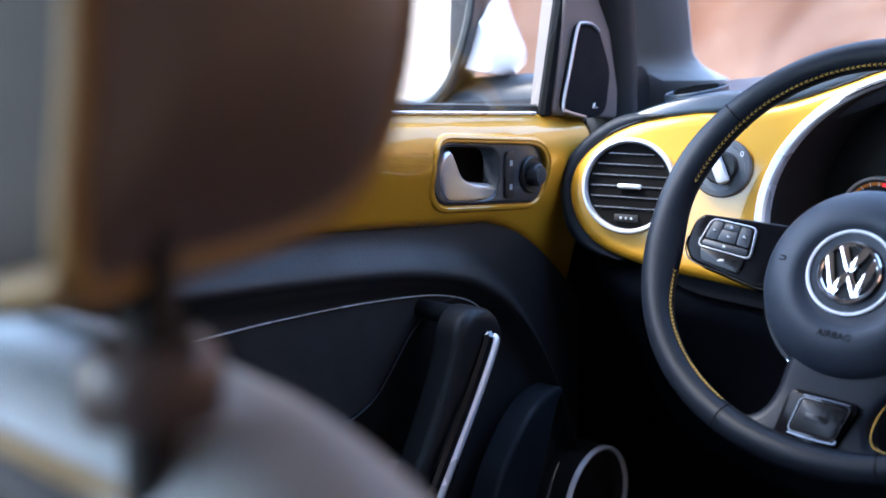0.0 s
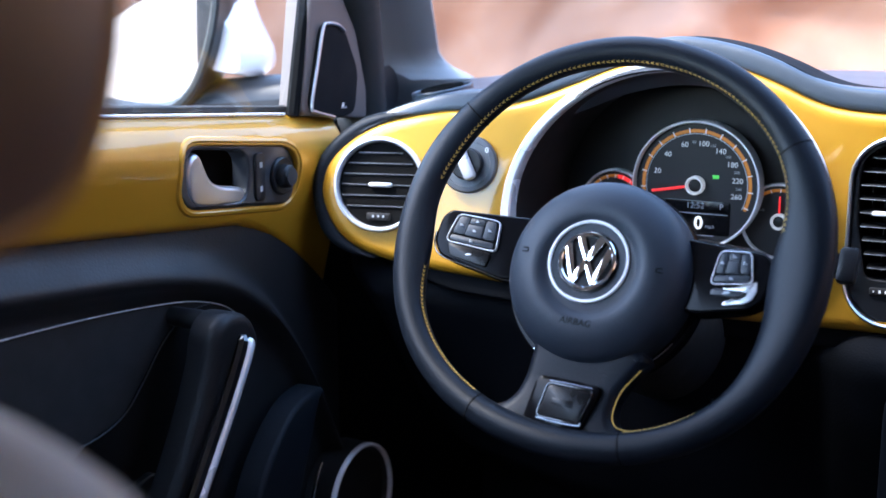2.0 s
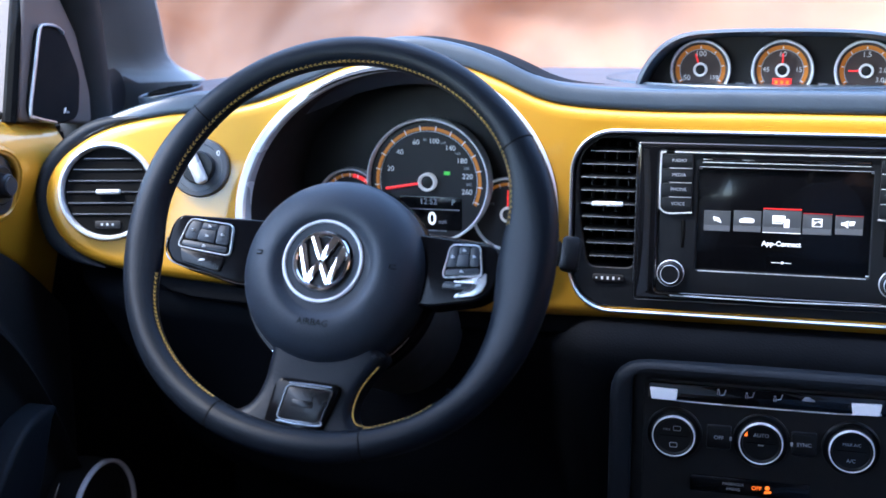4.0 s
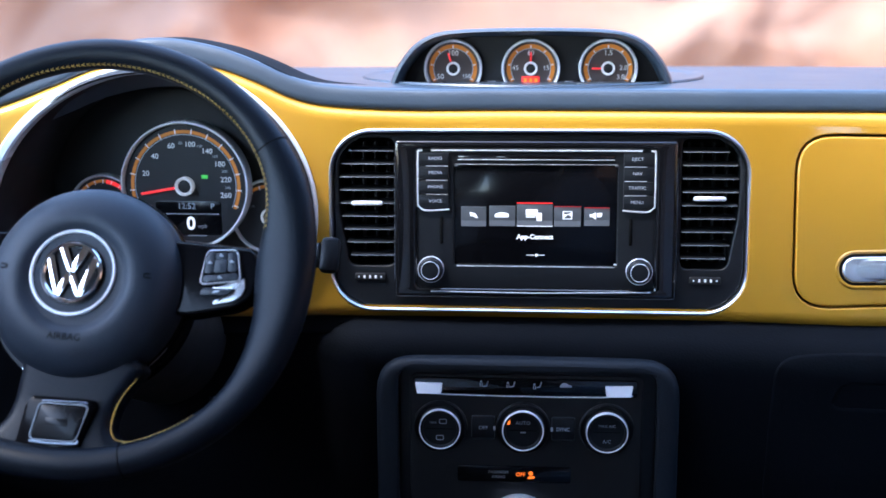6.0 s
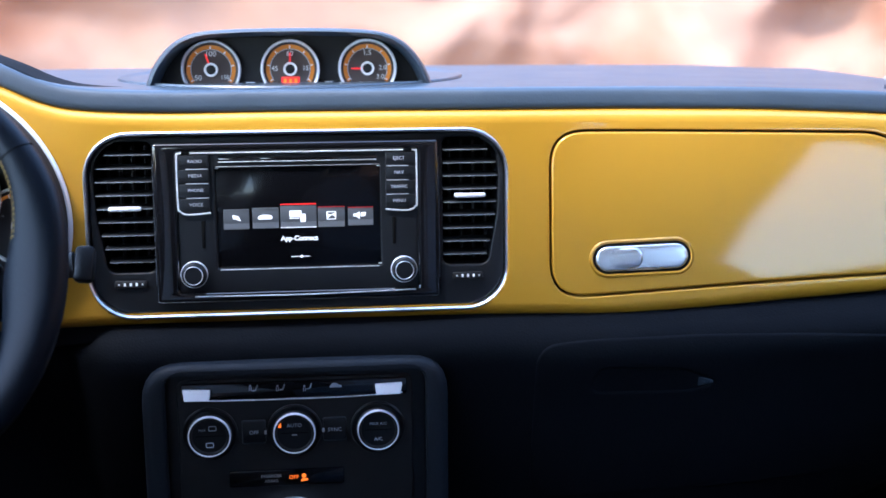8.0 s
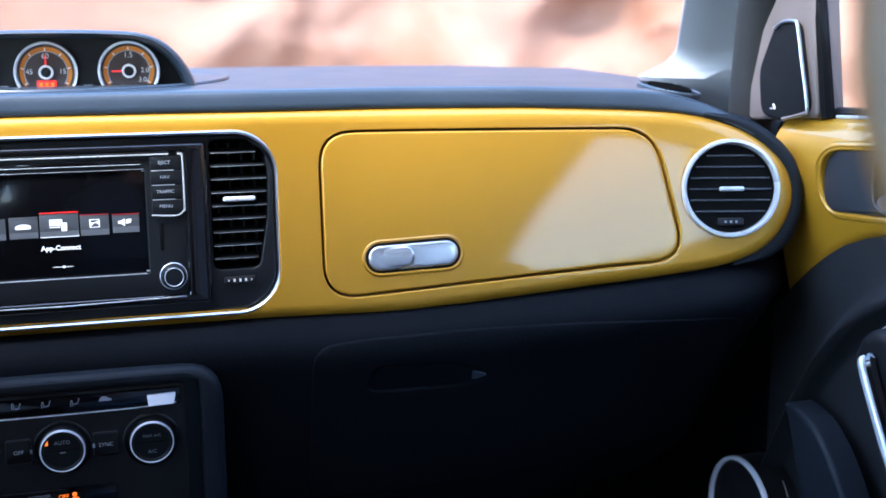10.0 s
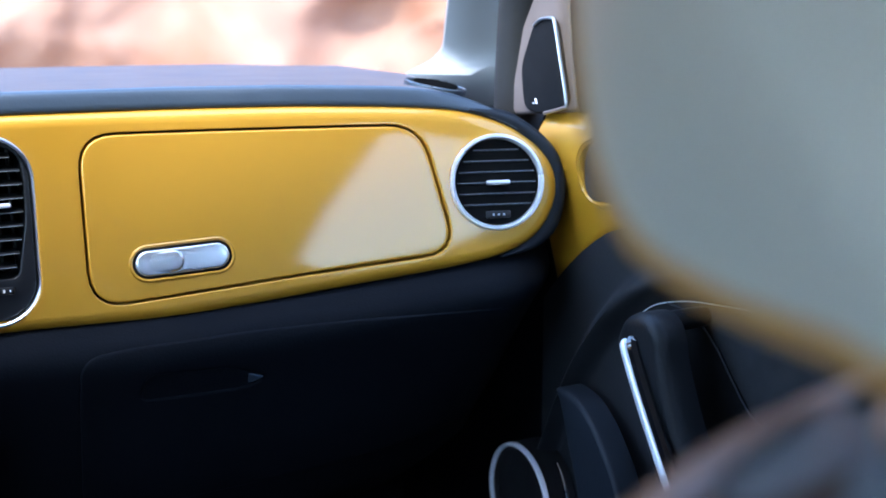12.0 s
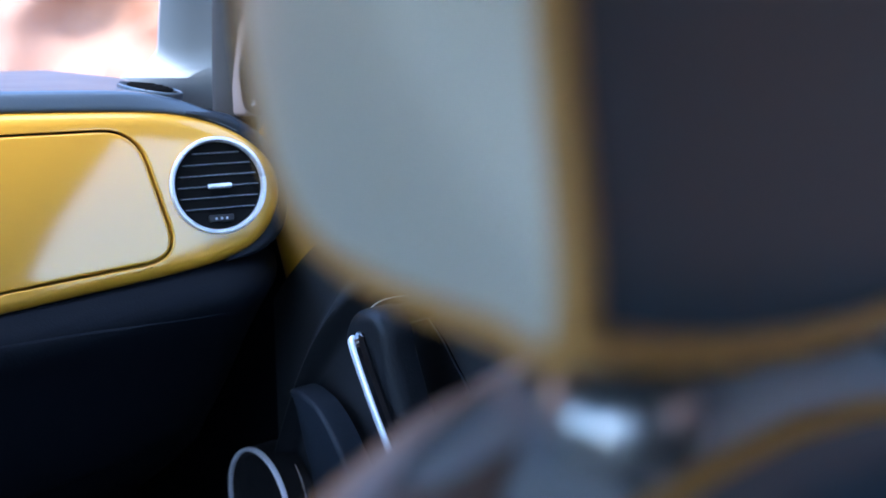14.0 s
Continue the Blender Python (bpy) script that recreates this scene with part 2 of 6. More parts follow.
def fill(bm, rims, cut):
    """Close the area between loops of vertices with triangles, with inner points every cut metres."""
    loops = [[(v.co.x, v.co.y) for v in r] for r in rims]
    known = [v for r in rims for v in r]
    pts = [Vector(p) for o in loops for p in o]
    edges, k = [], 0
    for r in rims:
        edges += [(k + i, k + (i + 1) % len(r)) for i in range(len(r))]
        k += len(r)
    if cut:
        arr = np.array([p for o in loops for p in o])
        xs = np.arange(arr[:, 0].min() + cut / 2, arr[:, 0].max(), cut)
        ys = np.arange(arr[:, 1].min() + cut / 2, arr[:, 1].max(), cut)
        for j, y in enumerate(ys):
            for x in xs + (cut / 2 if j % 2 else 0):
                if np.min((arr[:, 0] - x) ** 2 + (arr[:, 1] - y) ** 2) > (0.45 * cut) ** 2 and inside((x, y), loops):
                    pts.append(Vector((x, y)))
    z = rims[0][0].co.z
    cv, _, cf, orig, _, _ = delaunay_2d_cdt(pts, edges, [], 0, 1e-7)
    made = []
    for i, p in enumerate(cv):
        o = orig[i]
        made.append(known[o[0]] if o and o[0] < len(known) else bm.verts.new((p.x, p.y, z)))
    for f in cf:
        if abs(area2([cv[i] for i in f])) < 2e-8:
            continue
        c = sum((cv[i] for i in f), Vector((0, 0))) / len(f)
        if inside(c, loops) and len({made[i] for i in f}) == len(f):
            try:
                bm.faces.new([made[i] for i in f])
            except ValueError:
                pass


def dense(o, step):
    """The outline with points added, so that none of its sides is longer than step."""
    out = []
    for i in range(len(o)):
        a, b = o[i], o[(i + 1) % len(o)]
        k = max(1, math.ceil((b - a).length / step))
        out += [a.lerp(b, j / k) for j in range(k)]
    return out


def panel(outline, holes=(), h=flat, roll=0.003, thick=0.01, hole_roll=0.0, cut=0.0, crisp=False):
    """A plate seen from +z: its face follows h(x, y), its rim is rounded over, and it is as thick as said."""
    bm = bmesh.new()
    steps = 5
    def loop(o, dz):
        return [bm.verts.new((p.x, p.y, -dz)) for p in o]
    def band(a, b):
        for i in range(len(a)):
            bm.faces.new((a[i - 1], a[i], b[i], b[i - 1]))
    rims = []
    for o, rl, sgn in [(outline, roll, -1)] + [(q, hole_roll, 1) for q in holes]:
        o = o if area2(o) > 0 else o[::-1]
        if cut:
            o = dense([Vector(p) for p in o], cut)
        first = prev = None
        for k in range(steps + 1 if rl else 1):
            a = math.pi / 2 * k / steps
            ofs = rl * (1 - math.sin(a)) if rl else 0
            cur = loop(offset(o, sgn * ofs) if ofs > 1e-7 else o, rl * (1 - math.cos(a)) if rl else 0)
            if prev:
                band(prev, cur)
            else:
                first = cur
            prev = cur
        band(prev, loop(o, thick))
        if rl and crisp:
            inner = loop(offset(o, sgn * (rl + 0.0012)), 0)
            band(inner, first)
            first = inner
        rims.append(first)
    fill(bm, rims, cut)
    for v in bm.verts:
        v.co.z += h(v.co.x, v.co.y)
    return bm


def roundpoly(pts, r, n=6):
    """A polygon with its corners rounded."""
    out, k = [], len(pts)
    P = [Vector(p) for p in pts]
    for i in range(k):
        a, b, c = P[i - 1], P[i], P[(i + 1) % k]
        rr = min(r, (a - b).length * 0.45, (c - b).length * 0.45)
        p, q = b + (a - b).normalized() * rr, b + (c - b).normalized() * rr
        out += [(1 - t) ** 2 * p + 2 * t * (1 - t) * b + t * t * q for t in (j / n for j in range(n + 1))]
    return out


def solid(outline, z0, z1, bevel=0.001, n=2):
    """A prism over an outline, from z0 to z1, with a bevelled top edge."""
    outline = outline if area2(outline) > 0 else outline[::-1]
    bm = bmesh.new()
    levels = [(0, z0)] + [(-bevel * (1 - math.cos(math.pi / 2 * k / n)), z1 - bevel + bevel * math.sin(math.pi / 2 * k / n)) for k in range(n + 1)]
    prev = None
    for ofs, z in levels:
        cur = [bm.verts.new((p.x, p.y, z)) for p in (offset(outline, ofs) if ofs else outline)]
        if prev:
            for i in range(len(cur)):
                bm.faces.new((prev[i - 1], prev[i], cur[i], cur[i - 1]))
        else:
            bm.faces.new(cur[::-1])
        prev = cur
    bm.faces.new(prev)
    return bm


def hoop(outline, w, z0, z1, bevel=0.001):
    """A band that follows an outline: from the outline w inward, z0 to z1, edges bevelled."""
    bm = bmesh.new()
    o = outline if area2(outline) > 0 else outline[::-1]
    prof = [(0, z0), (0, z1 - bevel), (-bevel, z1), (-w + bevel, z1), (-w, z1 - bevel), (-w, z0)]
    rows = [[bm.verts.new((p.x, p.y, z)) for p in offset(o, d)] if d else [bm.verts.new((p.x, p.y, z)) for p in o] for d, z in prof]
    for a, b in zip(rows, rows[1:] + rows[:1]):
        for i in range(len(a)):
            bm.faces.new((a[i - 1], a[i], b[i], b[i - 1]))
    return bm


def tube(path, r, n=10, closed=False, squash=1.0, up=(0, 0, 1), caps=True):
    """A rod along a path; r may be a number or one for each point."""
    bm = bmesh.new()
    P = [Vector(p) for p in path]
    k = len(P)
    rs = r if isinstance(r, (list, tuple)) else [r] * k
    rows = []
    for i in range(k):
        t = (P[(i + 1) % k] - P[i - 1]) if closed else (P[min(i + 1, k - 1)] - P[max(i - 1, 0)])
        t.normalize()
        s = t.cross(Vector(up))
        s = s.normalized() if s.length > 1e-4 else t.orthogonal().normalized()
        u = s.cross(t).normalized()
        rows.append([bm.verts.new(P[i] + s * rs[i] * math.cos(2 * math.pi * j / n) + u * rs[i] * squash * math.sin(2 * math.pi * j / n)) for j in range(n)])
    pairs = list(zip(rows, rows[1:] + (rows[:1] if closed else [])))
    if not closed:
        pairs = list(zip(rows, rows[1:]))
    for a, b in pairs:
        for j in range(n):
            bm.faces.new((a[j - 1], a[j], b[j], b[j - 1]))
    if not closed and caps:
        bm.faces.new(rows[0])
        bm.faces.new(rows[-1])
    return bm


def loft(rows, closed=True, caps=True):
    """A skin over rows of points, each row with the same count."""
    bm = bmesh.new()
    vs = [[bm.verts.new(p) for p in r] for r in rows]
    for a, b in zip(vs, vs[1:]):
        for j in range(0 if closed else 1, len(a)):
            bm.faces.new((a[j - 1], a[j], b[j], b[j - 1]))
    if caps and closed:
        bm.faces.new(vs[0])
        bm.faces.new(vs[-1])
    return bm


def lathe(profile, n=40):
    """Turns (radius, height) pairs about the local z axis; a profile open at both ends makes a hollow ring."""
    bm = bmesh.new()
    rows = [[bm.verts.new((r * math.cos(2 * math.pi * j / n), r * math.sin(2 * math.pi * j / n), z)) for j in range(n)] for r, z in profile]
    for a, b in zip(rows, rows[1:]):
        for j in range(n):
            bm.faces.new((a[j - 1], a[j], b[j], b[j - 1]))
    first, last = profile[0][0] > 1e-6, profile[-1][0] > 1e-6
    if first and last:
        for j in range(n):
            bm.faces.new((rows[-1][j - 1], rows[-1][j], rows[0][j], rows[0][j - 1]))
    elif first:
        bm.faces.new(rows[0][::-1])
    elif last:
        bm.faces.new(rows[-1])
    return bm


def box(cx, cy, cz, sx, sy, sz, b=0.002):
    bm = bmesh.new()
    bmesh.ops.create_cube(bm, size=1, matrix=Matrix.Translation((cx, cy, cz)) @ Matrix.Diagonal((sx, sy, sz, 1)))
    if b:
        bmesh.ops.bevel(bm, geom=bm.edges[:] + bm.verts[:], offset=b, segments=2, affect="EDGES", profile=0.5)
    return bm


def joined(pieces):
    """Several small meshes in one."""
    bm = bmesh.new()
    for q in pieces:
        me = bpy.data.meshes.new("tmp")
        q.to_mesh(me)
        q.free()
        bm.from_mesh(me)
        bpy.data.meshes.remove(me)
    return bm


def letters(name, s, size, x, y, z, mat, parent, turn=0.0, align="CENTER", bold=0.0):
    """A word in the built-in font, as a thin mesh in the local plane."""
    c = bpy.data.curves.new(name, "FONT")
    c.body, c.size, c.align_x, c.align_y, c.extrude, c.offset, c.resolution_u = s, size, align, "CENTER", 0.0001, bold, 3
    o = bpy.data.objects.new(name, c)
    scene.collection.objects.link(o)
    bpy.context.view_layer.update()
    me = bpy.data.meshes.new_from_object(o.evaluated_get(bpy.context.evaluated_depsgraph_get()))
    bpy.data.objects.remove(o)
    me.materials.clear()
    me.materials.append(mat)
    ob = new(name, me)
    ob.parent = parent
    ob.matrix_basis = pose(x, y, z, 0, 0, turn)
    return ob


def flipped(bm, on=True):
    """The mirror image across the local x axis' origin."""
    if on:
        bm.transform(Matrix.Diagonal((-1, 1, 1, 1)))
        bmesh.ops.reverse_faces(bm, faces=bm.faces[:])
    return bm


FACE = pose(0, 0, 0, 90, 0, 0)          # local x to the right, local y up, local z towards the rear of the car


LEAN_MID, LEAN_SIDE = 4.0, 10.5           # degrees by which the dash face looks up, at the head unit and beside it
DASH = pose(0, 0, 0.655, 90 - LEAN_MID, 0, 0) @ pose(0, -0.655, 0)   # like FACE, leaning with the dash


def lean(x):
    t = min(1.0, max(0.0, (abs(x) - 0.17) / 0.18))
    return LEAN_MID + (LEAN_SIDE - LEAN_MID) * t * t * (3 - 2 * t)


def dash_depth(x, z=0.655):
    """How far the dash face lies ahead of the middle of the head unit."""
    return -0.2 * x * x + math.tan(radians(lean(x))) * (z - 0.655)


def on_dash(x, z, out=0.0):
    """A pose on the dash face, local z standing out of it."""
    return pose(x, dash_depth(x, z), z, 90 - lean(x), 0, math.degrees(math.atan(-0.4 * x))) @ pose(0, 0, out)


# ---- the ground and the rocks outside ----
def ground():
    bm = bmesh.new()
    R = [3, 6, 12, 25, 60, 200, 800, 3000]
    rows = [[bm.verts.new((r * math.cos(2 * math.pi * j / 64), r * math.sin(2 * math.pi * j / 64), -0.42 + (0.10 * noise.noise(Vector((r * math.cos(2 * math.pi * j / 64), r * math.sin(2 * math.pi * j / 64), 0)) * 0.3) if r > 4 else 0))) for j in range(64)] for r in R]
    for a, b in zip(rows, rows[1:]):
        for j in range(64):
            bm.faces.new((a[j - 1], a[j], b[j], b[j - 1]))
    bm.faces.new(rows[0])
    return structure("ground", bm, sand_mat, "pale sunlit desert sand", "ground")


def cliff(a0, a1, r0, height, seed, nu=220, nv=110):
    """A weathered sandstone face round part of the horizon: broad rounded bosses, ledges and a few hollows."""
    bm = bmesh.new()
    rows = []
    for j in range(nv + 1):
        v = j / nv
        row = []
        for i in range(nu + 1):
            a = radians(a0 + (a1 - a0) * i / nu)
            p = Vector((math.sin(a), math.cos(a), 0))
            q = Vector((p.x * r0, p.y * r0, v * height)) + Vector((seed, 0, 0))
            bend = Vector((noise.noise(q * 0.5), noise.noise(q * 0.5 + Vector((7, 3, 1))), noise.noise(q * 0.5 + Vector((2, 9, 5)))))
            w = q + bend * 0.9
            d = 1.1 * noise.noise(w * 0.33) + 0.50 * noise.noise(w * 0.85) + 0.16 * noise.noise(w * 2.1) + 0.05 * noise.noise(w * 5.5)
            d -= 0.5 * max(0, noise.noise(w * 0.7 + Vector((31, 4, 8))) - 0.38) * 4
            r = r0 - 0.8 * d + v * 0.16 * height
            row.append(bm.verts.new((p.x * r, p.y * r, -0.6 + v * height)))
        rows.append(row)
    for a, b in zip(rows, rows[1:]):
        for i in range(1, nu + 1):
            bm.faces.new((a[i - 1], a[i], b[i], b[i - 1]))
    top = [bm.verts.new((v.co.x * 1.8, v.co.y * 1.8, v.co.z + 0.4)) for v in rows[-1]]
    for i in range(1, nu + 1):
        bm.faces.new((rows[-1][i - 1], rows[-1][i], top[i], top[i - 1]))
    return structure("rock_face", bm, rock_mat, "sunlit red and cream sandstone cliff", "cliff")


ground()
cliff(-64, 58, 8.0, 5.5, 0.0)
# Low cliff behind, added for what the mirror and lacquer reflect.
cliff(-175, -125, 14.0, 1.5, 9.0)
# Cliff mostly out of view, added to hold back skylight from the right.
cliff(52, 166, 6.5, 5.0, 5.0)


# ---- the car's shell ----
def slab(name, pts, mat, label, category, depth, axis):
    """A plate over a four-sided outline, thickened along one axis."""
    bm = bmesh.new()
    off = Vector([depth if k == axis else 0 for k in range(3)])
    a = [bm.verts.new(p) for p in pts]
    b = [bm.verts.new(Vector(p) + off) for p in pts]
    bm.faces.new(a)
    bm.faces.new(b[::-1])
    for i in range(len(a)):
        bm.faces.new((a[i - 1], a[i], b[i], b[i - 1]))
    bmesh.ops.recalc_face_normals(bm, faces=bm.faces)
    bmesh.ops.bevel(bm, geom=bm.edges[:], offset=0.006, segments=2, affect="EDGES")
    return structure(name, bm, mat, label, category)


slab("floor", [(-0.80, -2.2, 0.0), (0.80, -2.2, 0.0), (0.80, 0.75, 0.0), (-0.80, 0.75, 0.0)], carpet, "black carpeted car floor", "floor", -0.05, 2)
slab("bulkhead", [(-0.80, 0.42, 0.0), (0.80, 0.42, 0.0), (0.80, 0.42, 0.70), (-0.80, 0.42, 0.70)], carpet, "black carpeted bulkhead ahead of the footwells", "wall", 0.05, 1)


def roof_h(x, y):
    """The crown of the roof."""
    return 1.24 - 0.13 * (abs(x) / 0.68) ** 3.2 - 0.20 * max(0, y + 0.55) ** 2


# Out of view; its front edge is set by how much skylight reaches the dash.
structure("ceiling", panel(roundpoly([(-0.69, -1.745), (0.69, -1.745), (0.69, -0.222), (-0.69, -0.222)], 0.05), [], roof_h, roll=0.008, thick=0.03, cut=0.06), headliner_mat, "light grey woven headlining under the roof", "ceiling")


def side_shell(s):
    """The body side under the windows."""
    w = "left" if s < 0 else "right"
    x = 0.775 * s
    slab("wall_" + w, [(x, 0.75, 0.0), (x, -2.2, 0.0), (x, -2.2, 0.74), (x, 0.75, 0.72)], lower_skin, "dark body side under the windows", "wall", 0.05 * s, 0)


def pillars(s):
    """Door pillar and sloping rear pillar of one side, and the rail over the windows."""
    w = "left" if s < 0 else "right"
    rows = [[(s * (0.735 + 0.028 * math.cos(k * math.pi / 6) - 0.075 * t), -1.14 + 0.07 * math.sin(k * math.pi / 6), 0.70 + 0.37 * t) for k in range(12)] for t in (0, 0.5, 1)]
    structure("pillar_" + w + "_middle", loft(rows), grey_trim, "grey trimmed door pillar", "pillar")
    rows = [[(s * (0.735 + 0.028 * math.cos(k * math.pi / 6) - 0.075 * t), -2.05 + 0.45 * t + 0.16 * math.sin(k * math.pi / 6), 0.70 + 0.37 * t) for k in range(12)] for t in (0, 0.5, 1)]
    structure("pillar_" + w + "_rear", loft(rows), grey_trim, "grey trimmed sloping rear pillar", "pillar")
    rail = tube([(s * 0.672, -0.26 - 1.45 * t, 1.07 - 0.03 * t) for t in (0, 0.2, 0.4, 0.6, 0.8, 1.0)], 0.03, n=10)
    structure("trim_roof_" + w, rail, grey_trim, "grey roof rail trim over the doors", "trim")


for side in (-1, 1):
    side_shell(side)
    pillars(side)
# Unseen rear wall, added; its openings are shaped to put pale reflections on the lacquer.
REFLECT_GAP = roundpoly([(0.412, 0.803), (0.47, 0.815), (0.60, 0.855), (0.665, 0.895), (0.665, 1.150), (0.535, 1.158), (0.463, 0.975)], 0.012, 6)
REFLECT_GAP_TALL = roundpoly([(-0.30, 0.80), (-0.40, 1.06), (-0.54, 1.11), (-0.66, 1.08), (-0.66, 0.86)], 0.05, 10)
rear_top = [Vector((0.76 - 0.095 * k, roof_h(min(abs(0.76 - 0.095 * k), 0.66), -1.72) + 0.05)) for k in range(17)]
rear = panel([Vector((-0.79, 0.0)), Vector((0.79, 0.0)), Vector((0.78, 0.75))] + rear_top + [Vector((-0.78, 0.75))], [[Vector((-p.x, p.y)) for p in o] for o in (REFLECT_GAP, REFLECT_GAP_TALL)], flat, roll=0.01, thick=0.05, hole_roll=0.012, cut=0.1)
rear.transform(pose(0, -1.75, 0, 90, 0, 180))
structure("wall_rear", rear, carpet, "added unseen rear wall, cut to shape reflections on the fascia", "wall")


def a_pillar(s):
    """The trimmed post beside the windscreen: flared at its foot, leaning back and inward as it rises."""
    w = "left" if s < 0 else "right"
    rows = []
    for k in range(65):
        t = k / 64
        y, z = 0.27 - 0.40 * t - 0.12 * t * t, 0.70 + 0.42 * t
        inner = 0.733 - 0.45 * max(z - 0.80, 0) + 0.38 * max(z - 0.90, 0) - 0.034 * math.exp(-((max(z, 0.762) - 0.762) / 0.015) ** 2)
        outer = 0.86 - 0.16 * t
        rows.append([(s * (inner + 0.004), y + 0.040, z), (s * (inner - 0.002), y + 0.025, z), (s * (inner + 0.003), y + 0.008, z), (s * (inner + 0.02), y - 0.014, z),
                     (s * (inner + 0.05), y - 0.045, z), (s * (outer - 0.03), y - 0.08, z), (s * outer, y - 0.06, z), (s * outer, y + 0.04, z)])
    return structure("pillar_" + w + "_front", loft(rows), grey_trim, "grey grained windscreen pillar trim", "pillar")


a_pillar(-1)
a_pillar(1)
for side, w in ((-1, "left"), (1, "right")):
    seal = tube([(side * 0.760, 0.060, 0.68), (side * 0.757, 0.050, 0.76), (side * 0.750, 0.030, 0.84), (side * 0.735, -0.01, 0.92), (side * 0.71, -0.08, 1.0), (side * 0.67, -0.22, 1.08)], 0.030, n=12)
    structure("trim_seal_" + w, seal, rubber, "black rubber door seal", "trim")


def fender(s):
    """The painted front wing outside, falling away forward and outward."""
    rows = []
    for k in range(25):
        t = k / 24
        y = 0.0 + 1.15 * t
        crown = 0.728 - 0.02 * t - 0.30 * max(0, t - 0.45) ** 2
        rows.append([(s * x, y, z) for x, z in ((0.79, crown - 0.03), (0.81, crown), (0.86, crown + 0.006), (0.92, crown - 0.004), (0.965, crown - 0.035), (0.985, crown - 0.10), (0.985, 0.10), (0.90, 0.08), (0.79, 0.08))])
    w = "left" if s < 0 else "right"
    return structure("wall_fender_" + w, loft(rows), white_paint, "white painted front wing outside the door window", "car body", smooth=50)


fender(-1)
fender(1)


def pane(name, pts, label):
    bm = bmesh.new()
    bm.faces.new([bm.verts.new(p) for p in pts])
    bmesh.ops.solidify(bm, geom=bm.faces[:], thickness=0.004)
    ob = structure(name, bm, glass, label, "window")
    ob.visible_shadow = False
    return ob


def windscreen():
    rows = []
    for t in (0, 0.25, 0.5, 0.75, 1):
        rows.append([(0.80 * u * (1 - 0.2 * t), 0.51 - 0.26 * u * u - (0.78 - 0.24 * u * u) * t, 0.752 + 0.44 * t) for u in [k / 8 - 1 for k in range(17)]])
    bm = loft(rows, closed=False, caps=False)
    ob = structure("window_1", bm, glass, "clear curved windscreen", "window")
    ob.visible_shadow = False


windscreen()


# ---- the dashboard ----
HALF = [(0.27, 0.554), (0.377, 0.560), (0.49, 0.572), (0.605, 0.586), (0.664, 0.599), (0.698, 0.620), (0.717, 0.655), (0.715, 0.688), (0.693, 0.716), (0.655, 0.737), (0.60, 0.7485), (0.49, 0.7535), (0.385, 0.755)]
HOOD = [(0.0, 0.756), (-0.118, 0.756), (-0.194, 0.760), (-0.231, 0.768), (-0.268, 0.784), (-0.31, 0.798), (-0.365, 0.806), (-0.42, 0.797), (-0.46, 0.781), (-0.51, 0.762), (-0.56, 0.752)]
EDGE = spline([(0.0, 0.551)] + HALF + HOOD + [(-x, z) for x, z in HALF[::-1][2:]], 6)
BIN_X, BIN_Z, BIN_W, BIN_H = -0.365, 0.655, 0.157, 0.143   # the instrument opening


def face_h(x, z):
    return -dash_depth(x, z)


def binnacle_edge(d=0.0, n=72):
    return [Vector((BIN_X + (BIN_W + d) * math.cos(2 * math.pi * k / n), max(BIN_Z + (BIN_H + d) * math.sin(2 * math.pi * k / n), 0.575 - d))) for k in range(n)]


GLOVE = roundpoly([(0.249, 0.571), (0.607, 0.6025), (0.580, 0.7320), (0.249, 0.7335)], 0.034)
UNIT = rrect(0.007, 0.649, 0.404, 0.177, 0.043, 10)
VENT_X, VENT_Z, VENT_R = 0.653, 0.672, 0.0485

dashboard = thing("dashboard", FACE, "curved dashboard with glossy ochre-yellow fascia and soft black top", "dashboard")
part("fascia", panel(EDGE, [offset(GLOVE, 0.0011), offset(UNIT, -0.002), binnacle_edge(), ring(VENT_X, VENT_Z, VENT_R - 0.002), ring(-VENT_X, VENT_Z, VENT_R - 0.002)], face_h, roll=0.013, thick=0.03, hole_roll=0.0015, cut=0.014, crisp=True), yellow, dashboard, "glossy ochre-yellow lacquered fascia")


CREST = sorted((p.x, p.y) for p in EDGE if p.y > 0.66)


def top_z(x):
    """The height of the fascia's upper edge."""
    return float(np.interp(x, [p[0] for p in CREST], [p[1] for p in CREST])) - 0.6 * max(0, abs(x) - 0.7165)


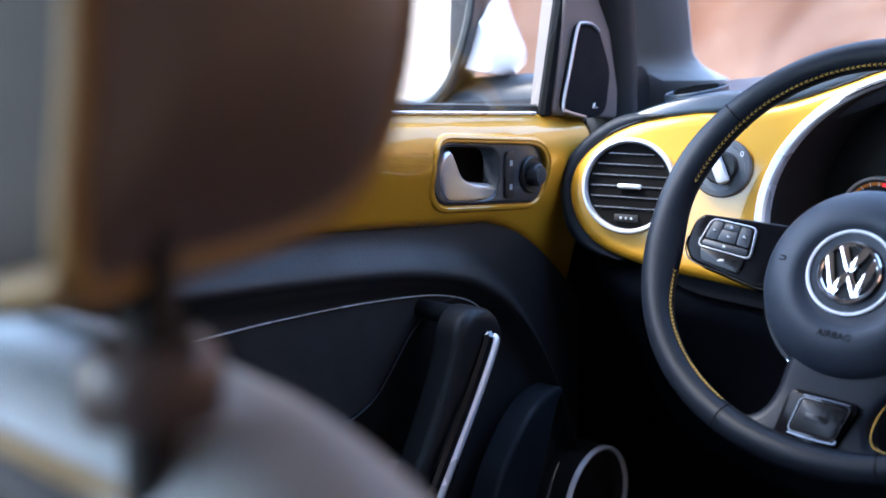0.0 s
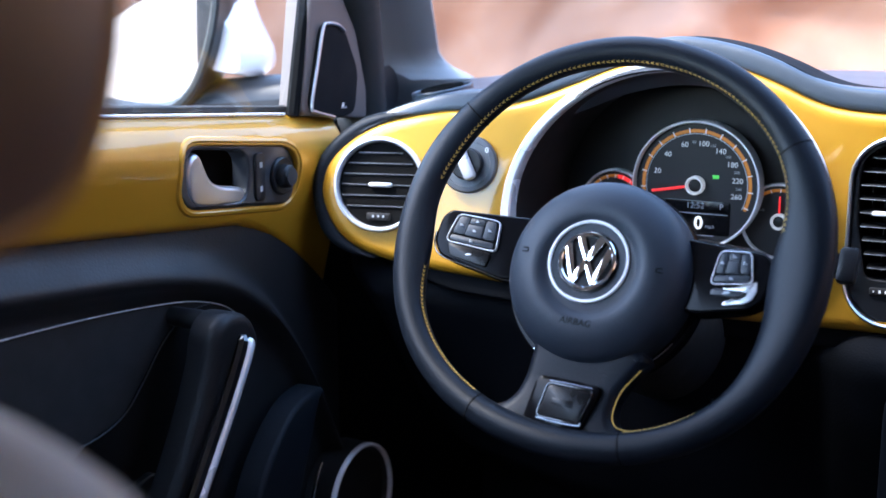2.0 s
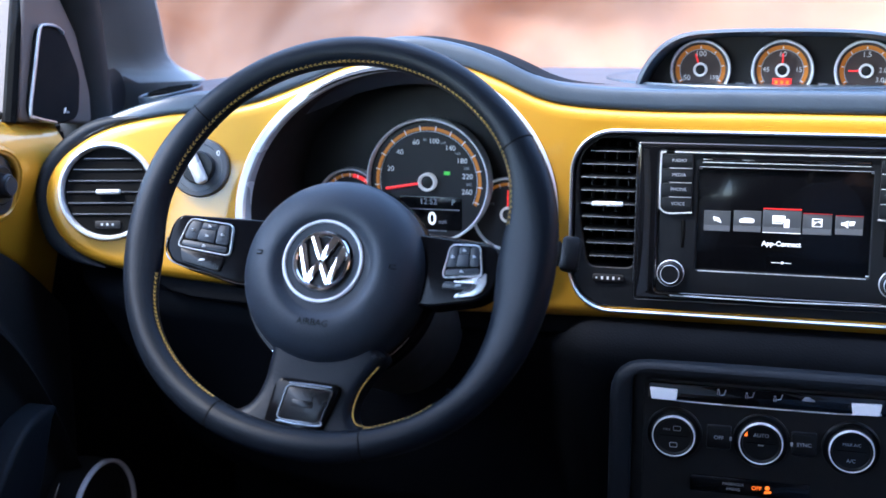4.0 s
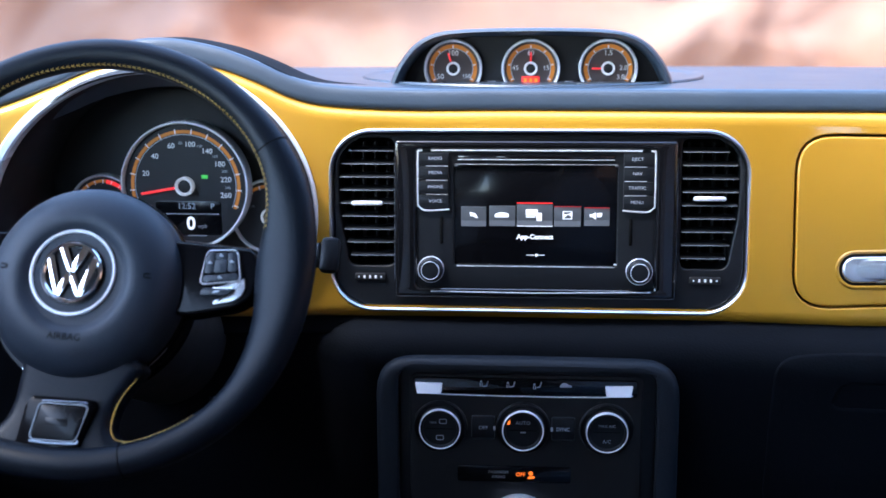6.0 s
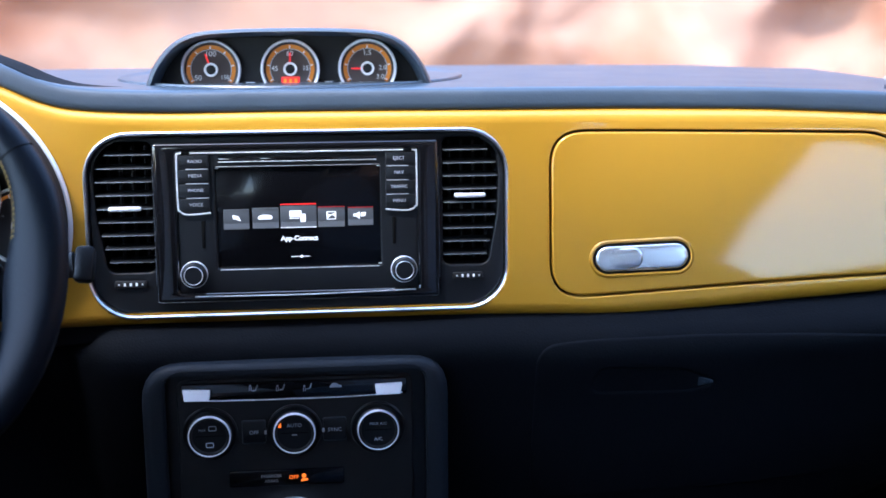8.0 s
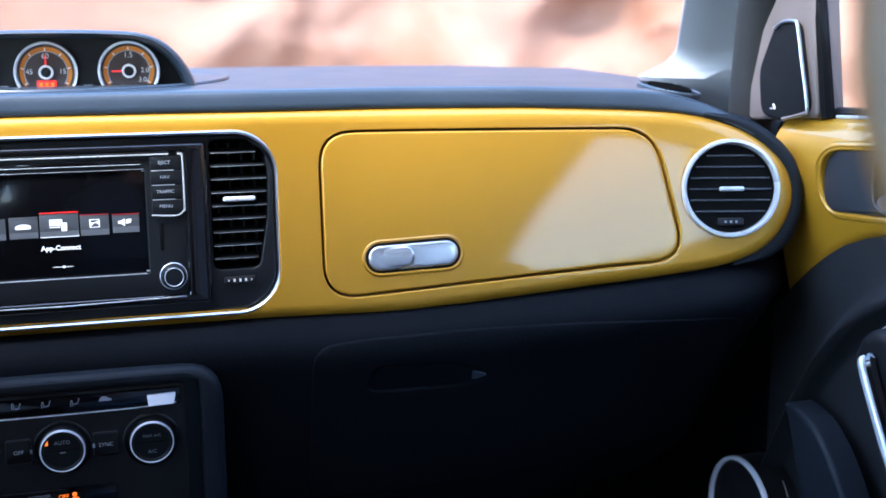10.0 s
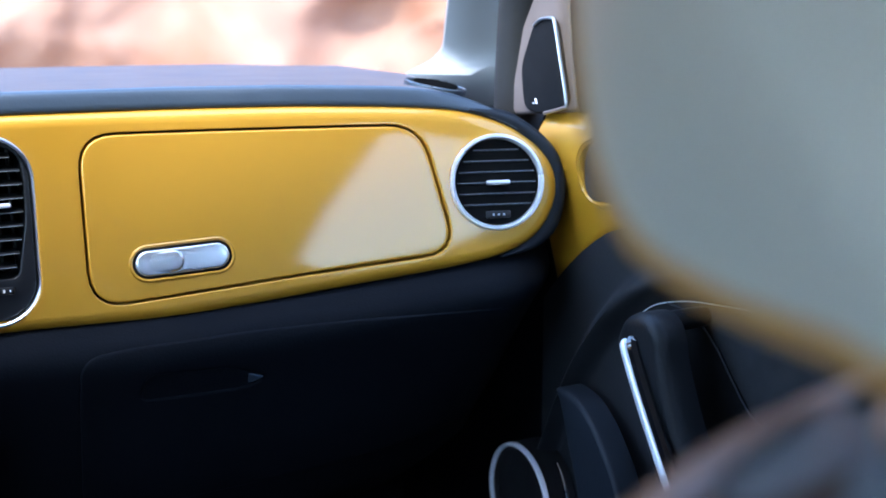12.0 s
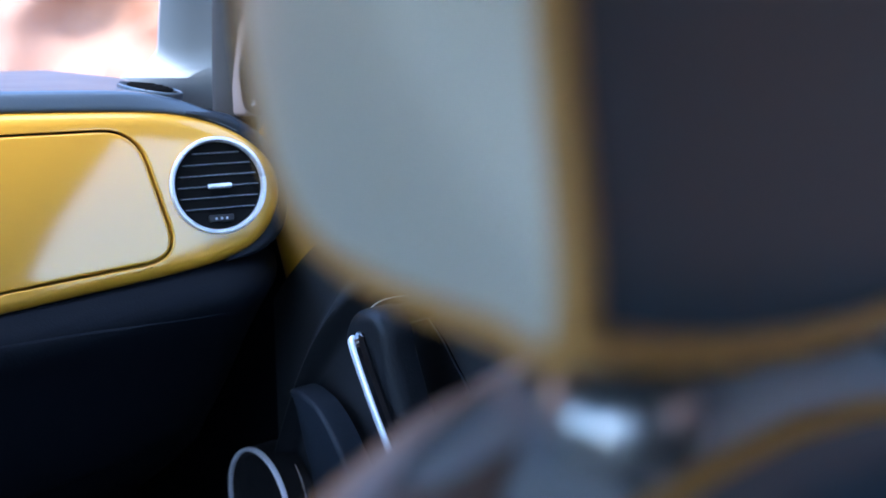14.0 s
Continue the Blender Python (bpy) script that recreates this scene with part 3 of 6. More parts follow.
def pad():
    """The soft top: a rolled front lip that rises over the instruments, and a flat shelf to the windscreen."""
    rows = []
    N = 140
    for i in range(N + 1):
        x = -0.745 + 1.49 * i / N
        zt = top_z(x)
        tuck = min(1, max(0, (abs(x) - 0.685) / 0.03))
        yf = dash_depth(x, zt) + 0.05 * tuck * tuck * (3 - 2 * tuck)
        hump = 0.05 * math.exp(-((x + 0.365) / 0.10) ** 2)
        ends = min(1, max(0, (abs(x) - 0.56) / 0.16))
        ends = ends * ends * (3 - 2 * ends)
        k = 1 - 0.62 * ends
        shelf = zt + 0.019 * k
        far = 0.46 - 0.15 * (abs(x) / 0.745) ** 3
        prof = [(yf + 0.04, zt - 0.03), (yf + 0.012, zt - 0.003), (yf + 0.006, zt - 0.0008), (yf + 0.0045, zt + 0.0012 * k), (yf + 0.0055, zt + 0.0055 * k), (yf + 0.0075, zt + 0.0110 * k), (yf + 0.0095, zt + 0.0155 * k), (yf + 0.0115, zt + 0.0180 * k), (yf + 0.0150, zt + 0.0190 * k)]
        for t in (0.06, 0.14, 0.24, 0.36, 0.5, 0.66, 0.82, 1.0):
            y = yf + 0.015 + (far - yf) * t
            back = shelf - hump * min(1, t / 0.45) ** 1.5 * 0.9
            e = min(1, max(0, (abs(x) - 0.50) / 0.12))
            flat_z = 0.773 - 0.003 * e * e * (3 - 2 * e) - 1.5 * max(abs(x) - 0.66, 0) ** 1.3
            prof.append((y, back + (flat_z - back) * min(1, t / 0.5)))
        prof += [(prof[-1][0] + 0.006, prof[-1][1] - 0.006), (prof[-1][0] + 0.010, prof[-1][1] - 0.06)]
        rows.append([(x, z, -y) for y, z in prof])
    return loft(rows, closed=False, caps=False)


part("top_pad", pad(), pad_skin, dashboard, "soft black padded dash top", smooth=60)
def body_edge():
    """The outline of the dash body behind the fascia: proud of it but at the two ends."""
    wide, slim = offset(EDGE, 0.018), offset(EDGE, -0.004)
    keep = [min(1, max(0, (abs(p.x) - 0.57) / 0.08)) for p in slim]
    return [a + (b - a) * k * k * (3 - 2 * k) for a, b, k in zip(wide, slim, keep)]


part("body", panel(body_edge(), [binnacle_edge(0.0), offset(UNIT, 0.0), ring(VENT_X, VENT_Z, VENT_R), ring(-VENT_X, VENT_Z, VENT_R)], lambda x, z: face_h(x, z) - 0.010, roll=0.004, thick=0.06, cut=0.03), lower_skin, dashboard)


def end_wrap(s):
    """The soft black end of the dash, rolled round the end of the fascia towards the door."""
    rows = []
    for d, back in ((-0.006, -0.010), (0.000, -0.0050), (0.0045, -0.0030), (0.009, -0.0040), (0.0125, -0.009), (0.0145, -0.020), (0.0150, -0.045), (0.0150, -0.110)):
        row = []
        for p, e in zip(offset(EDGE, 1.0), EDGE if area2(EDGE) > 0 else EDGE[::-1]):
            x0 = 0.625 if e.y > 0.655 else 0.655
            if e.x * s < x0:
                continue
            t = min(1, (e.x * s - x0) / 0.05)
            low = min(1, max(0, (0.655 - e.y) / 0.05))
            q = e + (p - e) * d * (0.25 + 0.75 * t) * (1 + 0.9 * low * t)
            row.append((q.x, q.y, face_h(e.x, e.y) + back * (1 + 0.6 * low)))
        row.sort(key=lambda v: math.atan2(v[1] - 0.655, v[0] * s - 0.60))
        rows.append(row)
    return loft(rows, closed=False, caps=False)


for side in (-1, 1):
    part("end_wrap", end_wrap(side), console_skin, dashboard, "soft black dash end beside the door", smooth=60)


def knee():
    """The black lower dash: a rounded lip under the fascia, then a face that falls away to the footwells."""
    rows = []
    for i in range(61):
        x = -0.74 + 1.48 * i / 60
        zb = 0.543 + 0.035 * (max(abs(x) - 0.2, 0) / 0.45) ** 1.6
        yf = dash_depth(x, zb)
        prof = [(0.03, zb + 0.02), (-0.012, zb + 0.002), (-0.022, zb - 0.008), (-0.026, zb - 0.020), (-0.024, zb - 0.034), (-0.014, zb - 0.07), (0.0, zb - 0.14), (0.02, zb - 0.21), (0.06, zb - 0.25), (0.16, zb - 0.27), (0.42, zb - 0.28)]
        away = 0.75 * (max(0, abs(x) - 0.40) / 0.33) ** 2
        back = min(1, max(0, (-x - 0.16) / 0.06))
        yf += 0.045 * back * back * (3 - 2 * back)
        yf += 0.10 * (max(0, abs(x) - 0.64) / 0.10) ** 2
        rows.append([(x, z, -(yf + y + away * max(0, zb - 0.02 - z))) for y, z in prof])
    return loft(rows, closed=False, caps=False)


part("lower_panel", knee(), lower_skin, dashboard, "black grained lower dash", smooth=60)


def bin_wall():
    """The dark tunnel of the instrument opening, narrowing to the dials."""
    rows = []
    for d, out in ((0.0, None), (-0.004, 0.0), (-0.012, -0.05), (-0.016, -0.10)):
        o = binnacle_edge(d)
        rows.append([(p.x, p.y, face_h(p.x, p.y) + 0.001 if out is None else out - 0.004 + (0.03 if out == 0 else 0)) for p in o])
    return loft(rows, caps=False)


part("instrument_tunnel", bin_wall(), matt_black, dashboard, "matt black instrument tunnel")
rim = hoop(binnacle_edge(0.003, 120), 0.010, -0.012, 0.004, 0.002)
for v in rim.verts:
    v.co.z += face_h(v.co.x, v.co.y)
part("instrument_trim", rim, satin, dashboard, "satin silver arch trim")

glove_box = thing("glove_box", FACE, "closed ochre-yellow upper glove box lid with a silver latch", "glove box")
part("lid", panel(offset(GLOVE, -0.0011), [], face_h, roll=0.0022, thick=0.02, cut=0.014, crisp=True), yellow, glove_box)


def pill(cx, cy, w, h):
    return rrect(cx, cy, w, h, h / 2 - 0.0002, 8)


latch_m = pose(0.336, 0.612, face_h(0.336, 0.612) - 0.0005, -LEAN_SIDE, -7.7, 3.2)
latch = part("latch", panel(pill(0, 0, 0.0900, 0.0250), [], lambda x, y: 0.0030 - 0.9 * y * y, roll=0.003, thick=0.01, cut=0.005), latch_silver, glove_box, "brushed silver push latch", m=latch_m)
part("thumb_dip", panel(pill(-0.0215, 0, 0.0450, 0.0215), [], lambda x, y: 0.0040 + 0.085 * (x + 0.0215) - 9.0 * y * y, roll=0.003, thick=0.006, cut=0.004), latch_silver, latch)
part("gap", hoop(pill(0, 0, 0.0945, 0.0295), 0.0026, -0.006, 0.0006, 0.0002), deep_black, latch)
part("surround", hoop(pill(0, 0, 0.1020, 0.0370), 0.0040, -0.006, 0.0018, 0.0016), yellow, latch)

lower_lid = thing("glove_box", FACE, "black lower glove box lid with a recessed grip", "glove box")


KNEE_D = (-0.02, -0.002, 0.008, 0.020, 0.034, 0.07, 0.14, 0.21, 0.25)      # how far below the lip
KNEE_Y = (0.03, -0.012, -0.022, -0.026, -0.024, -0.014, 0.0, 0.02, 0.06)   # and how far ahead


def knee_h(x, z):
    zb = 0.543 + 0.035 * (max(abs(x) - 0.2, 0) / 0.45) ** 1.6
    d = zb - z
    y = float(np.interp(d, KNEE_D, KNEE_Y))
    away = 0.75 * (max(0, abs(x) - 0.40) / 0.33) ** 2
    return -dash_depth(x, zb) - 0.10 * (max(0, abs(x) - 0.64) / 0.10) ** 2 - y - away * max(0, d - 0.02)


LID = roundpoly([(0.230, 0.36), (0.655, 0.40), (0.662, 0.548), (0.50, 0.5475), (0.38, 0.5440), (0.278, 0.5375), (0.230, 0.5300)], 0.03)
GRIP = roundpoly([(0.283, 0.484), (0.381, 0.4875), (0.403, 0.4965), (0.367, 0.5090), (0.291, 0.5090)], 0.010)
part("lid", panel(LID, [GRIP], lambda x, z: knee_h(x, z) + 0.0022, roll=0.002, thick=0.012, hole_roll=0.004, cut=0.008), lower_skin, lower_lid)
grip = part("grip", panel(offset(GRIP, 0.002), [], lambda x, z: knee_h(x, z) - 0.008, roll=0.001, thick=0.004, cut=0.01), deep_black, lower_lid)
SCOOP = roundpoly([(0.350, 0.4865), (0.381, 0.4880), (0.402, 0.4965), (0.366, 0.5085), (0.350, 0.5080)], 0.006)
part("scoop", panel(SCOOP, [], lambda x, z: knee_h(x, z) - 0.006 + 0.20 * (x - 0.355), roll=0.002, thick=0.003, cut=0.006), pad_skin, grip, "smooth finger scoop")


# ---- the middle: head unit and its air vents ----
def slats(parent, edge, inner, z0, z1, count, out, tilt, chord, mat):
    """Air vent slats from the straight inner side to the curved outer side, which edge(z) gives."""
    for k in range(count):
        z = z0 + (z1 - z0) * k / (count - 1)
        x0, x1 = sorted((inner, edge(z)))
        s = part("slat", rotate_box((x0 + x1) / 2, z, out, x1 - x0, 0.0015, chord, tilt), mat, parent)
        part("front_edge", box((x0 + x1) / 2, z - 0.0017, out + chord / 2 - 0.0004, x1 - x0 - 0.001, 0.0007, 0.0009, 0.0002), slat_lip, s)


def rotate_box(cx, cy, cz, sx, sy, sz, tilt):
    bm = box(0, 0, 0, sx, sy, sz, 0.0006)
    bm.transform(pose(cx, cy, cz, tilt, 0, 0))
    return bm


surround = thing("head_unit_surround", DASH, "rounded black surround with a thin silver frame and two air vents", "dashboard trim")
part("frame", hoop(offset(UNIT, 0.0005), 0.0034, -0.012, 0.0080, 0.0014), brushed, surround, "satin silver frame")
LV = roundpoly([(-0.1755, 0.6040), (-0.1315, 0.6040), (-0.1315, 0.7290), (-0.1700, 0.7290), (-0.1835, 0.7180), (-0.1865, 0.6950), (-0.1850, 0.6550)], 0.008)
RV = [Vector((0.0130 - p.x, p.y)) for p in LV]
part("plate", panel(offset(UNIT, -0.0035), [LV, RV], flat, roll=0.003, thick=0.05, hole_roll=0.002), satin_black, surround)
for sx, o in ((-1, LV), (1, RV)):
    mid = 0.0065 + sx * 0.1655
    vent = part("vent", solid(offset(o, 0.003), -0.05, -0.04, 0.001), deep_black, surround, "black slatted air vent")
    far_side = lambda z: 0.0065 + sx * (0.1915 - 2.2 * max(0, 0.685 - z) ** 2 - 5.5 * max(0, z - 0.700) ** 1.6)
    slats(vent, far_side, 0.0065 + sx * 0.1385, 0.6160, 0.7180, 9, -0.006, 12, 0.016, satin_black)
    for k in range(4):
        part("fin", box(mid - 0.018 + 0.012 * k, 0.666, -0.028, 0.0016, 0.116, 0.014, 0.0004), matt_black, vent)
    part("slider", box(mid - sx * 0.001, 0.6655 if sx < 0 else 0.6720, 0.0020, 0.0310, 0.0046, 0.006, 0.0020), bright_ring, vent, "silver vent slider")
    part("thumbwheel", box(mid - sx * 0.0035, 0.5930, -0.0005, 0.030, 0.0072, 0.007, 0.0015), matt_black, vent)
    for k in range(5):
        part("mark", box(mid - sx * 0.0035 - 0.0110 + 0.0055 * k, 0.5932, 0.0032, 0.0020 if k % 4 else 0.0012, 0.0030 if k % 4 else 0.0016, 0.0006, 0.0), white_ink, vent)

head_unit = thing("car_radio", pose(0.0048, 0, 0.6505, 90 - LEAN_MID, 0, 0), "black touchscreen car radio with buttons and two knobs", "radio")
part("bezel", panel(rrect(0, 0, 0.272, 0.154, 0.004, 3), [rrect(0.0005, 0.0005, 0.2285, 0.1345, 0.003, 3)], flat, roll=0.0045, thick=0.03, hole_roll=0.0035), gloss_black, head_unit, "piano black bezel", m=pose(0, 0, 0.007))
part("body", panel(rrect(0.0005, 0.0005, 0.2285, 0.1345, 0.003, 3), [rrect(0.0008, 0.004, 0.1575, 0.0985, 0.002, 2)], flat, roll=0.001, thick=0.02, hole_roll=0.001), satin_black, head_unit, m=pose(0, 0, 0.0035))
screen = part("screen", solid(rrect(0.0008, 0.004, 0.158, 0.099, 0.002, 2), -0.01, 0.0005, 0.0004), screen_black, head_unit, "lit touchscreen with a row of grey icons")
part("edge", hoop(rrect(0.0008, 0.004, 0.158, 0.099, 0.002, 2), 0.0009, -0.002, 0.0012, 0.0003), satin_black, screen)
for k, (x0, x1, z0, z1) in enumerate(((-0.0712, -0.0468, -0.0070, 0.0120), (-0.0438, -0.0186, -0.0066, 0.0130), (-0.0172, 0.0174, -0.0066, 0.0150), (0.0187, 0.0446, -0.0066, 0.0130), (0.0476, 0.0720, -0.0056, 0.0120))):
    tile = part("tile", solid(roundpoly([(x0, z0), (x1, z0), (x1, z1), (x0, z1)], 0.0004, 1), 0.0004, 0.0008, 0.0001), screen_grey, screen)
    part("glow_band", box((x0 + x1) / 2, z0 + 0.0030, 0.0009, x1 - x0 - 0.0006, 0.0052, 0.0003, 0), screen_pale, tile)
    part("tile_line", box((x0 + x1) / 2, z1 + (0.0012 if k == 2 else 0.0), 0.0010, x1 - x0, 0.0008, 0.0004, 0), screen_red if k == 2 else dim_red if k > 2 else screen_pale, tile)
    if k == 2:
        part("foot_line", box((x0 + x1) / 2, z0 + 0.0004, 0.0012, x1 - x0, 0.0006, 0.0003, 0), screen_white, tile)


def icon(*shapes):
    """A flat white sign on the screen, of one or more outlines."""
    part("icon", joined([solid(roundpoly(o, r, 3), 0.0011, 0.0014, 0.00008) for o, r in shapes]), screen_white, screen)


icon((((-0.0628, 0.0070), (-0.0570, 0.0056), (-0.0545, 0.0008), (-0.0575, 0.0016), (-0.0600, 0.0030), (-0.0618, 0.0024)), 0.0006))
icon((((-0.0385, 0.0020), (-0.0250, 0.0020), (-0.0245, 0.0052), (-0.0280, 0.0066), (-0.0345, 0.0066), (-0.0385, 0.0050)), 0.0014))
icon((((-0.0085, 0.0040), (0.0030, 0.0040), (0.0030, 0.0100), (-0.0085, 0.0100)), 0.0006), (((0.0018, -0.0012), (0.0070, -0.0012), (0.0070, 0.0068), (0.0018, 0.0068)), 0.0008), (((-0.0085, 0.0022), (0.0010, 0.0022), (0.0010, 0.0032), (-0.0085, 0.0032)), 0.0002))
icon((((0.0270, 0.0006), (0.0362, 0.0006), (0.0362, 0.0085), (0.0270, 0.0085)), 0.0005))
part("icon", joined([solid(roundpoly(o, 0.0006, 2), 0.0013, 0.0016, 0.00008) for o in (((0.0280, 0.0016), (0.0352, 0.0016), (0.0352, 0.0035), (0.0322, 0.0054), (0.0300, 0.0036)), ((0.0280, 0.0060), (0.0305, 0.0055), (0.0352, 0.0070), (0.0352, 0.0078), (0.0280, 0.0078)))]), screen_grey, screen)
icon((((0.0528, 0.0030), (0.0552, 0.0030), (0.0590, 0.0004), (0.0590, 0.0078), (0.0552, 0.0058), (0.0528, 0.0058)), 0.0004), (((0.0596, 0.0028), (0.0642, 0.0032), (0.0652, 0.0072), (0.0600, 0.0070)), 0.0008))
letters("caption", "App-Connect", 0.0064, 0.0005, -0.0168, 0.0012, screen_white, screen, bold=0.00018)
part("page_line", box(0.0013, -0.0345, 0.0010, 0.018, 0.0005, 0.0003, 0), screen_white, screen)
part("page_dot", solid(ring(0.0022, -0.0345, 0.0013, n=12), 0.0008, 0.0014, 0.0001), screen_white, screen)
for x, z in ((-0.0765, 0.0520), (0.0785, 0.0520), (0.0785, -0.0430)):
    part("corner_glint", box(x, z, 0.0016, 0.0042, 0.0012, 0.0012, 0.0004), satin, screen)
part("edge_top", box(0.0008, 0.0535, 0.0030, 0.156, 0.0007, 0.0008, 0.0002), satin, head_unit)
part("edge_foot", box(0.0008, -0.0455, 0.0030, 0.152, 0.0010, 0.0008, 0.0002), satin, head_unit)
part("disc_slot", box(0.0008, 0.0605, 0.0036, 0.150, 0.0042, 0.002, 0.0008), gloss_black, head_unit)
part("slot_line", box(0.0008, 0.0580, 0.0045, 0.150, 0.0008, 0.0006, 0.0002), satin, head_unit)
for s, names in ((-1, ("RADIO", "MEDIA", "PHONE", "VOICE")), (1, ("EJECT", "NAV", "TRAFFIC", "MENU"))):
    cx = 0.0008 + s * 0.0980
    for k, word in enumerate(names):
        z = 0.0585 - 0.0137 * k
        b = part("button", solid(roundpoly([(cx - 0.0145, z - 0.0063), (cx + 0.0145, z - 0.0063), (cx + 0.0145, z + 0.0063), (cx - 0.0145, z + 0.0063)], 0.0008, 2), 0.002, 0.0062, 0.0006), satin_black, head_unit)
        letters("word", word, 0.0044, cx + s * -0.0015, z + 0.0005, 0.0064, key_ink, b)
        if k < 3:
            part("gap_line", box(cx - s * 0.003, z - 0.0068, 0.0060, 0.021, 0.0006, 0.0010, 0.0002), satin, b)
    path = [(cx - s * 0.0150, 0.0106 - 0.0007), (cx + s * 0.0070, 0.0085), (cx + s * 0.0140, 0.0125), (cx + s * 0.0155, 0.0180), (cx + s * 0.0155, 0.0625), (cx + s * 0.0140, 0.0660), (cx + s * 0.011, 0.0668)]
    part("button_trim", tube([(p.x, p.y, 0.0058) for p in spline(path, 4, closed=False)], 0.0009, n=6), satin, head_unit, "thin silver button trim")
    part("card_slot", box(cx + s * -0.007, -0.011, 0.0040, 0.0030, 0.026, 0.0012, 0.0008), deep_black, head_unit)
    knob = part("knob", lathe([(0.0138, 0.0030), (0.0138, 0.0060), (0.0130, 0.0075), (0.0122, 0.0078), (0.0118, 0.0120), (0.0105, 0.0135), (0.0, 0.0138)], 40), satin_black, head_unit, "black rotary knob", m=pose(s * 0.1005 + 0.0003, -0.0490, 0) @ Matrix.Diagonal((0.92, 0.92, 1, 1)))
    part("collar", hoop(ring(0, 0, 0.0140), 0.0012, 0.003, 0.0072, 0.0004), satin, knob)
    part("inner_ring", hoop(ring(0, 0, 0.0098), 0.0008, 0.013, 0.0142, 0.0002), satin, knob)
part("top_line", tube([(-0.100, 0.0668, 0.0058), (0.1015, 0.0668, 0.0058)], 0.0008, n=6), satin, head_unit)
part("lower_gloss", tube([(-0.100, -0.0702, 0.0075), (0.0, -0.0708, 0.0080), (0.112, -0.0688, 0.0075)], 0.0007, n=6), satin, head_unit)
for s in (-1, 1):
    part("side_line", tube([(s * 0.1352, 0.060, 0.0035), (s * 0.1352, -0.055, 0.0035), (s * 0.1345, -0.071, 0.0040)], 0.0009, n=6), dark_metal, head_unit)


# ---- round side vents ----
def round_vent(x, label):
    v = thing("air_vent", on_dash(x, VENT_Z), label, "air vent", "round dash vents")
    part("rim", lathe([(VENT_R - 0.0040, -0.02), (VENT_R - 0.0036, 0.004), (VENT_R - 0.0020, 0.0068), (VENT_R + 0.0001, 0.0066), (VENT_R + 0.0015, 0.003), (VENT_R + 0.001, -0.02)], 64), satin, v, "satin silver ring")
    part("bowl", lathe([(VENT_R - 0.0045, 0.0), (VENT_R - 0.006, -0.04), (0.0, -0.045)], 48), deep_black, v)
    r = VENT_R - 0.006
    foot = [p for p in ring(0, 0, r, n=24, a0=215, a1=325)]
    part("chin", solid(foot, -0.03, -0.0005, 0.001), satin_black, v)
    for k in range(6):
        y = 0.0345 - 0.0112 * k
        half = math.sqrt(max(r * r - y * y, 0)) - 0.0005
        s = part("slat", rotate_box(0, y, -0.007, 2 * half, 0.0022, 0.017, 12), satin_black, v)
        part("front_edge", box(0, y - 0.0015, 0.0012, 2 * half - 0.001, 0.0005, 0.0009, 0.0002), slat_lip, s)
    for k in range(7):
        xx = -0.03 + 0.01 * k
        half = math.sqrt(r * r - xx * xx) - 0.004
        part("fin", box(xx, 0.002, -0.028, 0.0016, 2 * half, 0.014, 0.0003), matt_black, v)
    part("slider", box(0.001, -0.0005, 0.002, 0.0250, 0.0048, 0.007, 0.0020), satin, v, "silver vent slider")
    part("thumbwheel", box(0, -0.0335, 0.0, 0.026, 0.0075, 0.006, 0.0015), matt_black, v)
    for k in range(3):
        part("mark", box(-0.0055 + 0.0055 * k, -0.0335, 0.0031, 0.0020, 0.0022, 0.0004, 0), key_ink, v)
    return v


round_vent(-VENT_X, "round black air vent with a silver ring beside the driver's door")
round_vent(VENT_X, "round black air vent with a silver ring beside the glove box")


# ---- gauge pod on the dash top ----
def arc_marks(parent, r0, r1, a0, a1, count, z, mat, w=0.0008):
    for k in range(count):
        a = radians(a0 + (a1 - a0) * k / (count - 1))
        bm = box((r0 + r1) / 2, 0, 0, r1 - r0, w, 0.0004, 0)
        bm.transform(pose(0, 0, z, 0, 0, math.degrees(a)))
        part("mark", bm, mat, parent)


def arc_band(r0, r1, a0, a1, z0, z1, n=32):
    o = ring(0, 0, r1, n=n, a0=a0, a1=a1) + ring(0, 0, r0, n=n, a0=a1, a1=a0)
    return solid(o, z0, z1, 0.00005, 1)


def needle(parent, a, length, z, mat, w=0.0016):
    bm = box(length / 2, 0, 0, length, w, 0.0012, 0.0003)
    bm.transform(pose(0, 0, z, 0, 0, a))
    part("needle", bm, mat, parent, "red needle")


pod = thing("gauge_pod", pose(-0.0015, 0.13, 0.770, 90, 0, 0), "black hooded pod with three round gauges on the dash top", "gauge pod")
POD = [(-0.152, -0.004), (-0.148, 0.008), (-0.139, 0.026), (-0.122, 0.045), (-0.098, 0.056), (-0.06, 0.0595), (0.0, 0.0605), (0.06, 0.0595), (0.098, 0.056), (0.122, 0.045), (0.139, 0.026), (0.148, 0.008), (0.152, -0.004)]
outer = [Vector((p.x * 0.978, p.y)) for p in spline(POD, 4, closed=False)]


def pod_shell():
    rows = []
    for out, k, s in ((-0.20, 0.55, 0.45), (-0.14, 0.80, 0.70), (-0.07, 0.95, 0.90), (0.0, 1.0, 1.0), (0.022, 1.0, 1.005), (0.028, 0.985, 0.985), (0.029, 0.965, 0.955), (0.024, 0.945, 0.925), (-0.004, 0.92, 0.86)):
        rows.append([(p.x * k, p.y * s if p.y > 0 else p.y, out) for p in outer])
    return loft(rows, closed=False, caps=False)


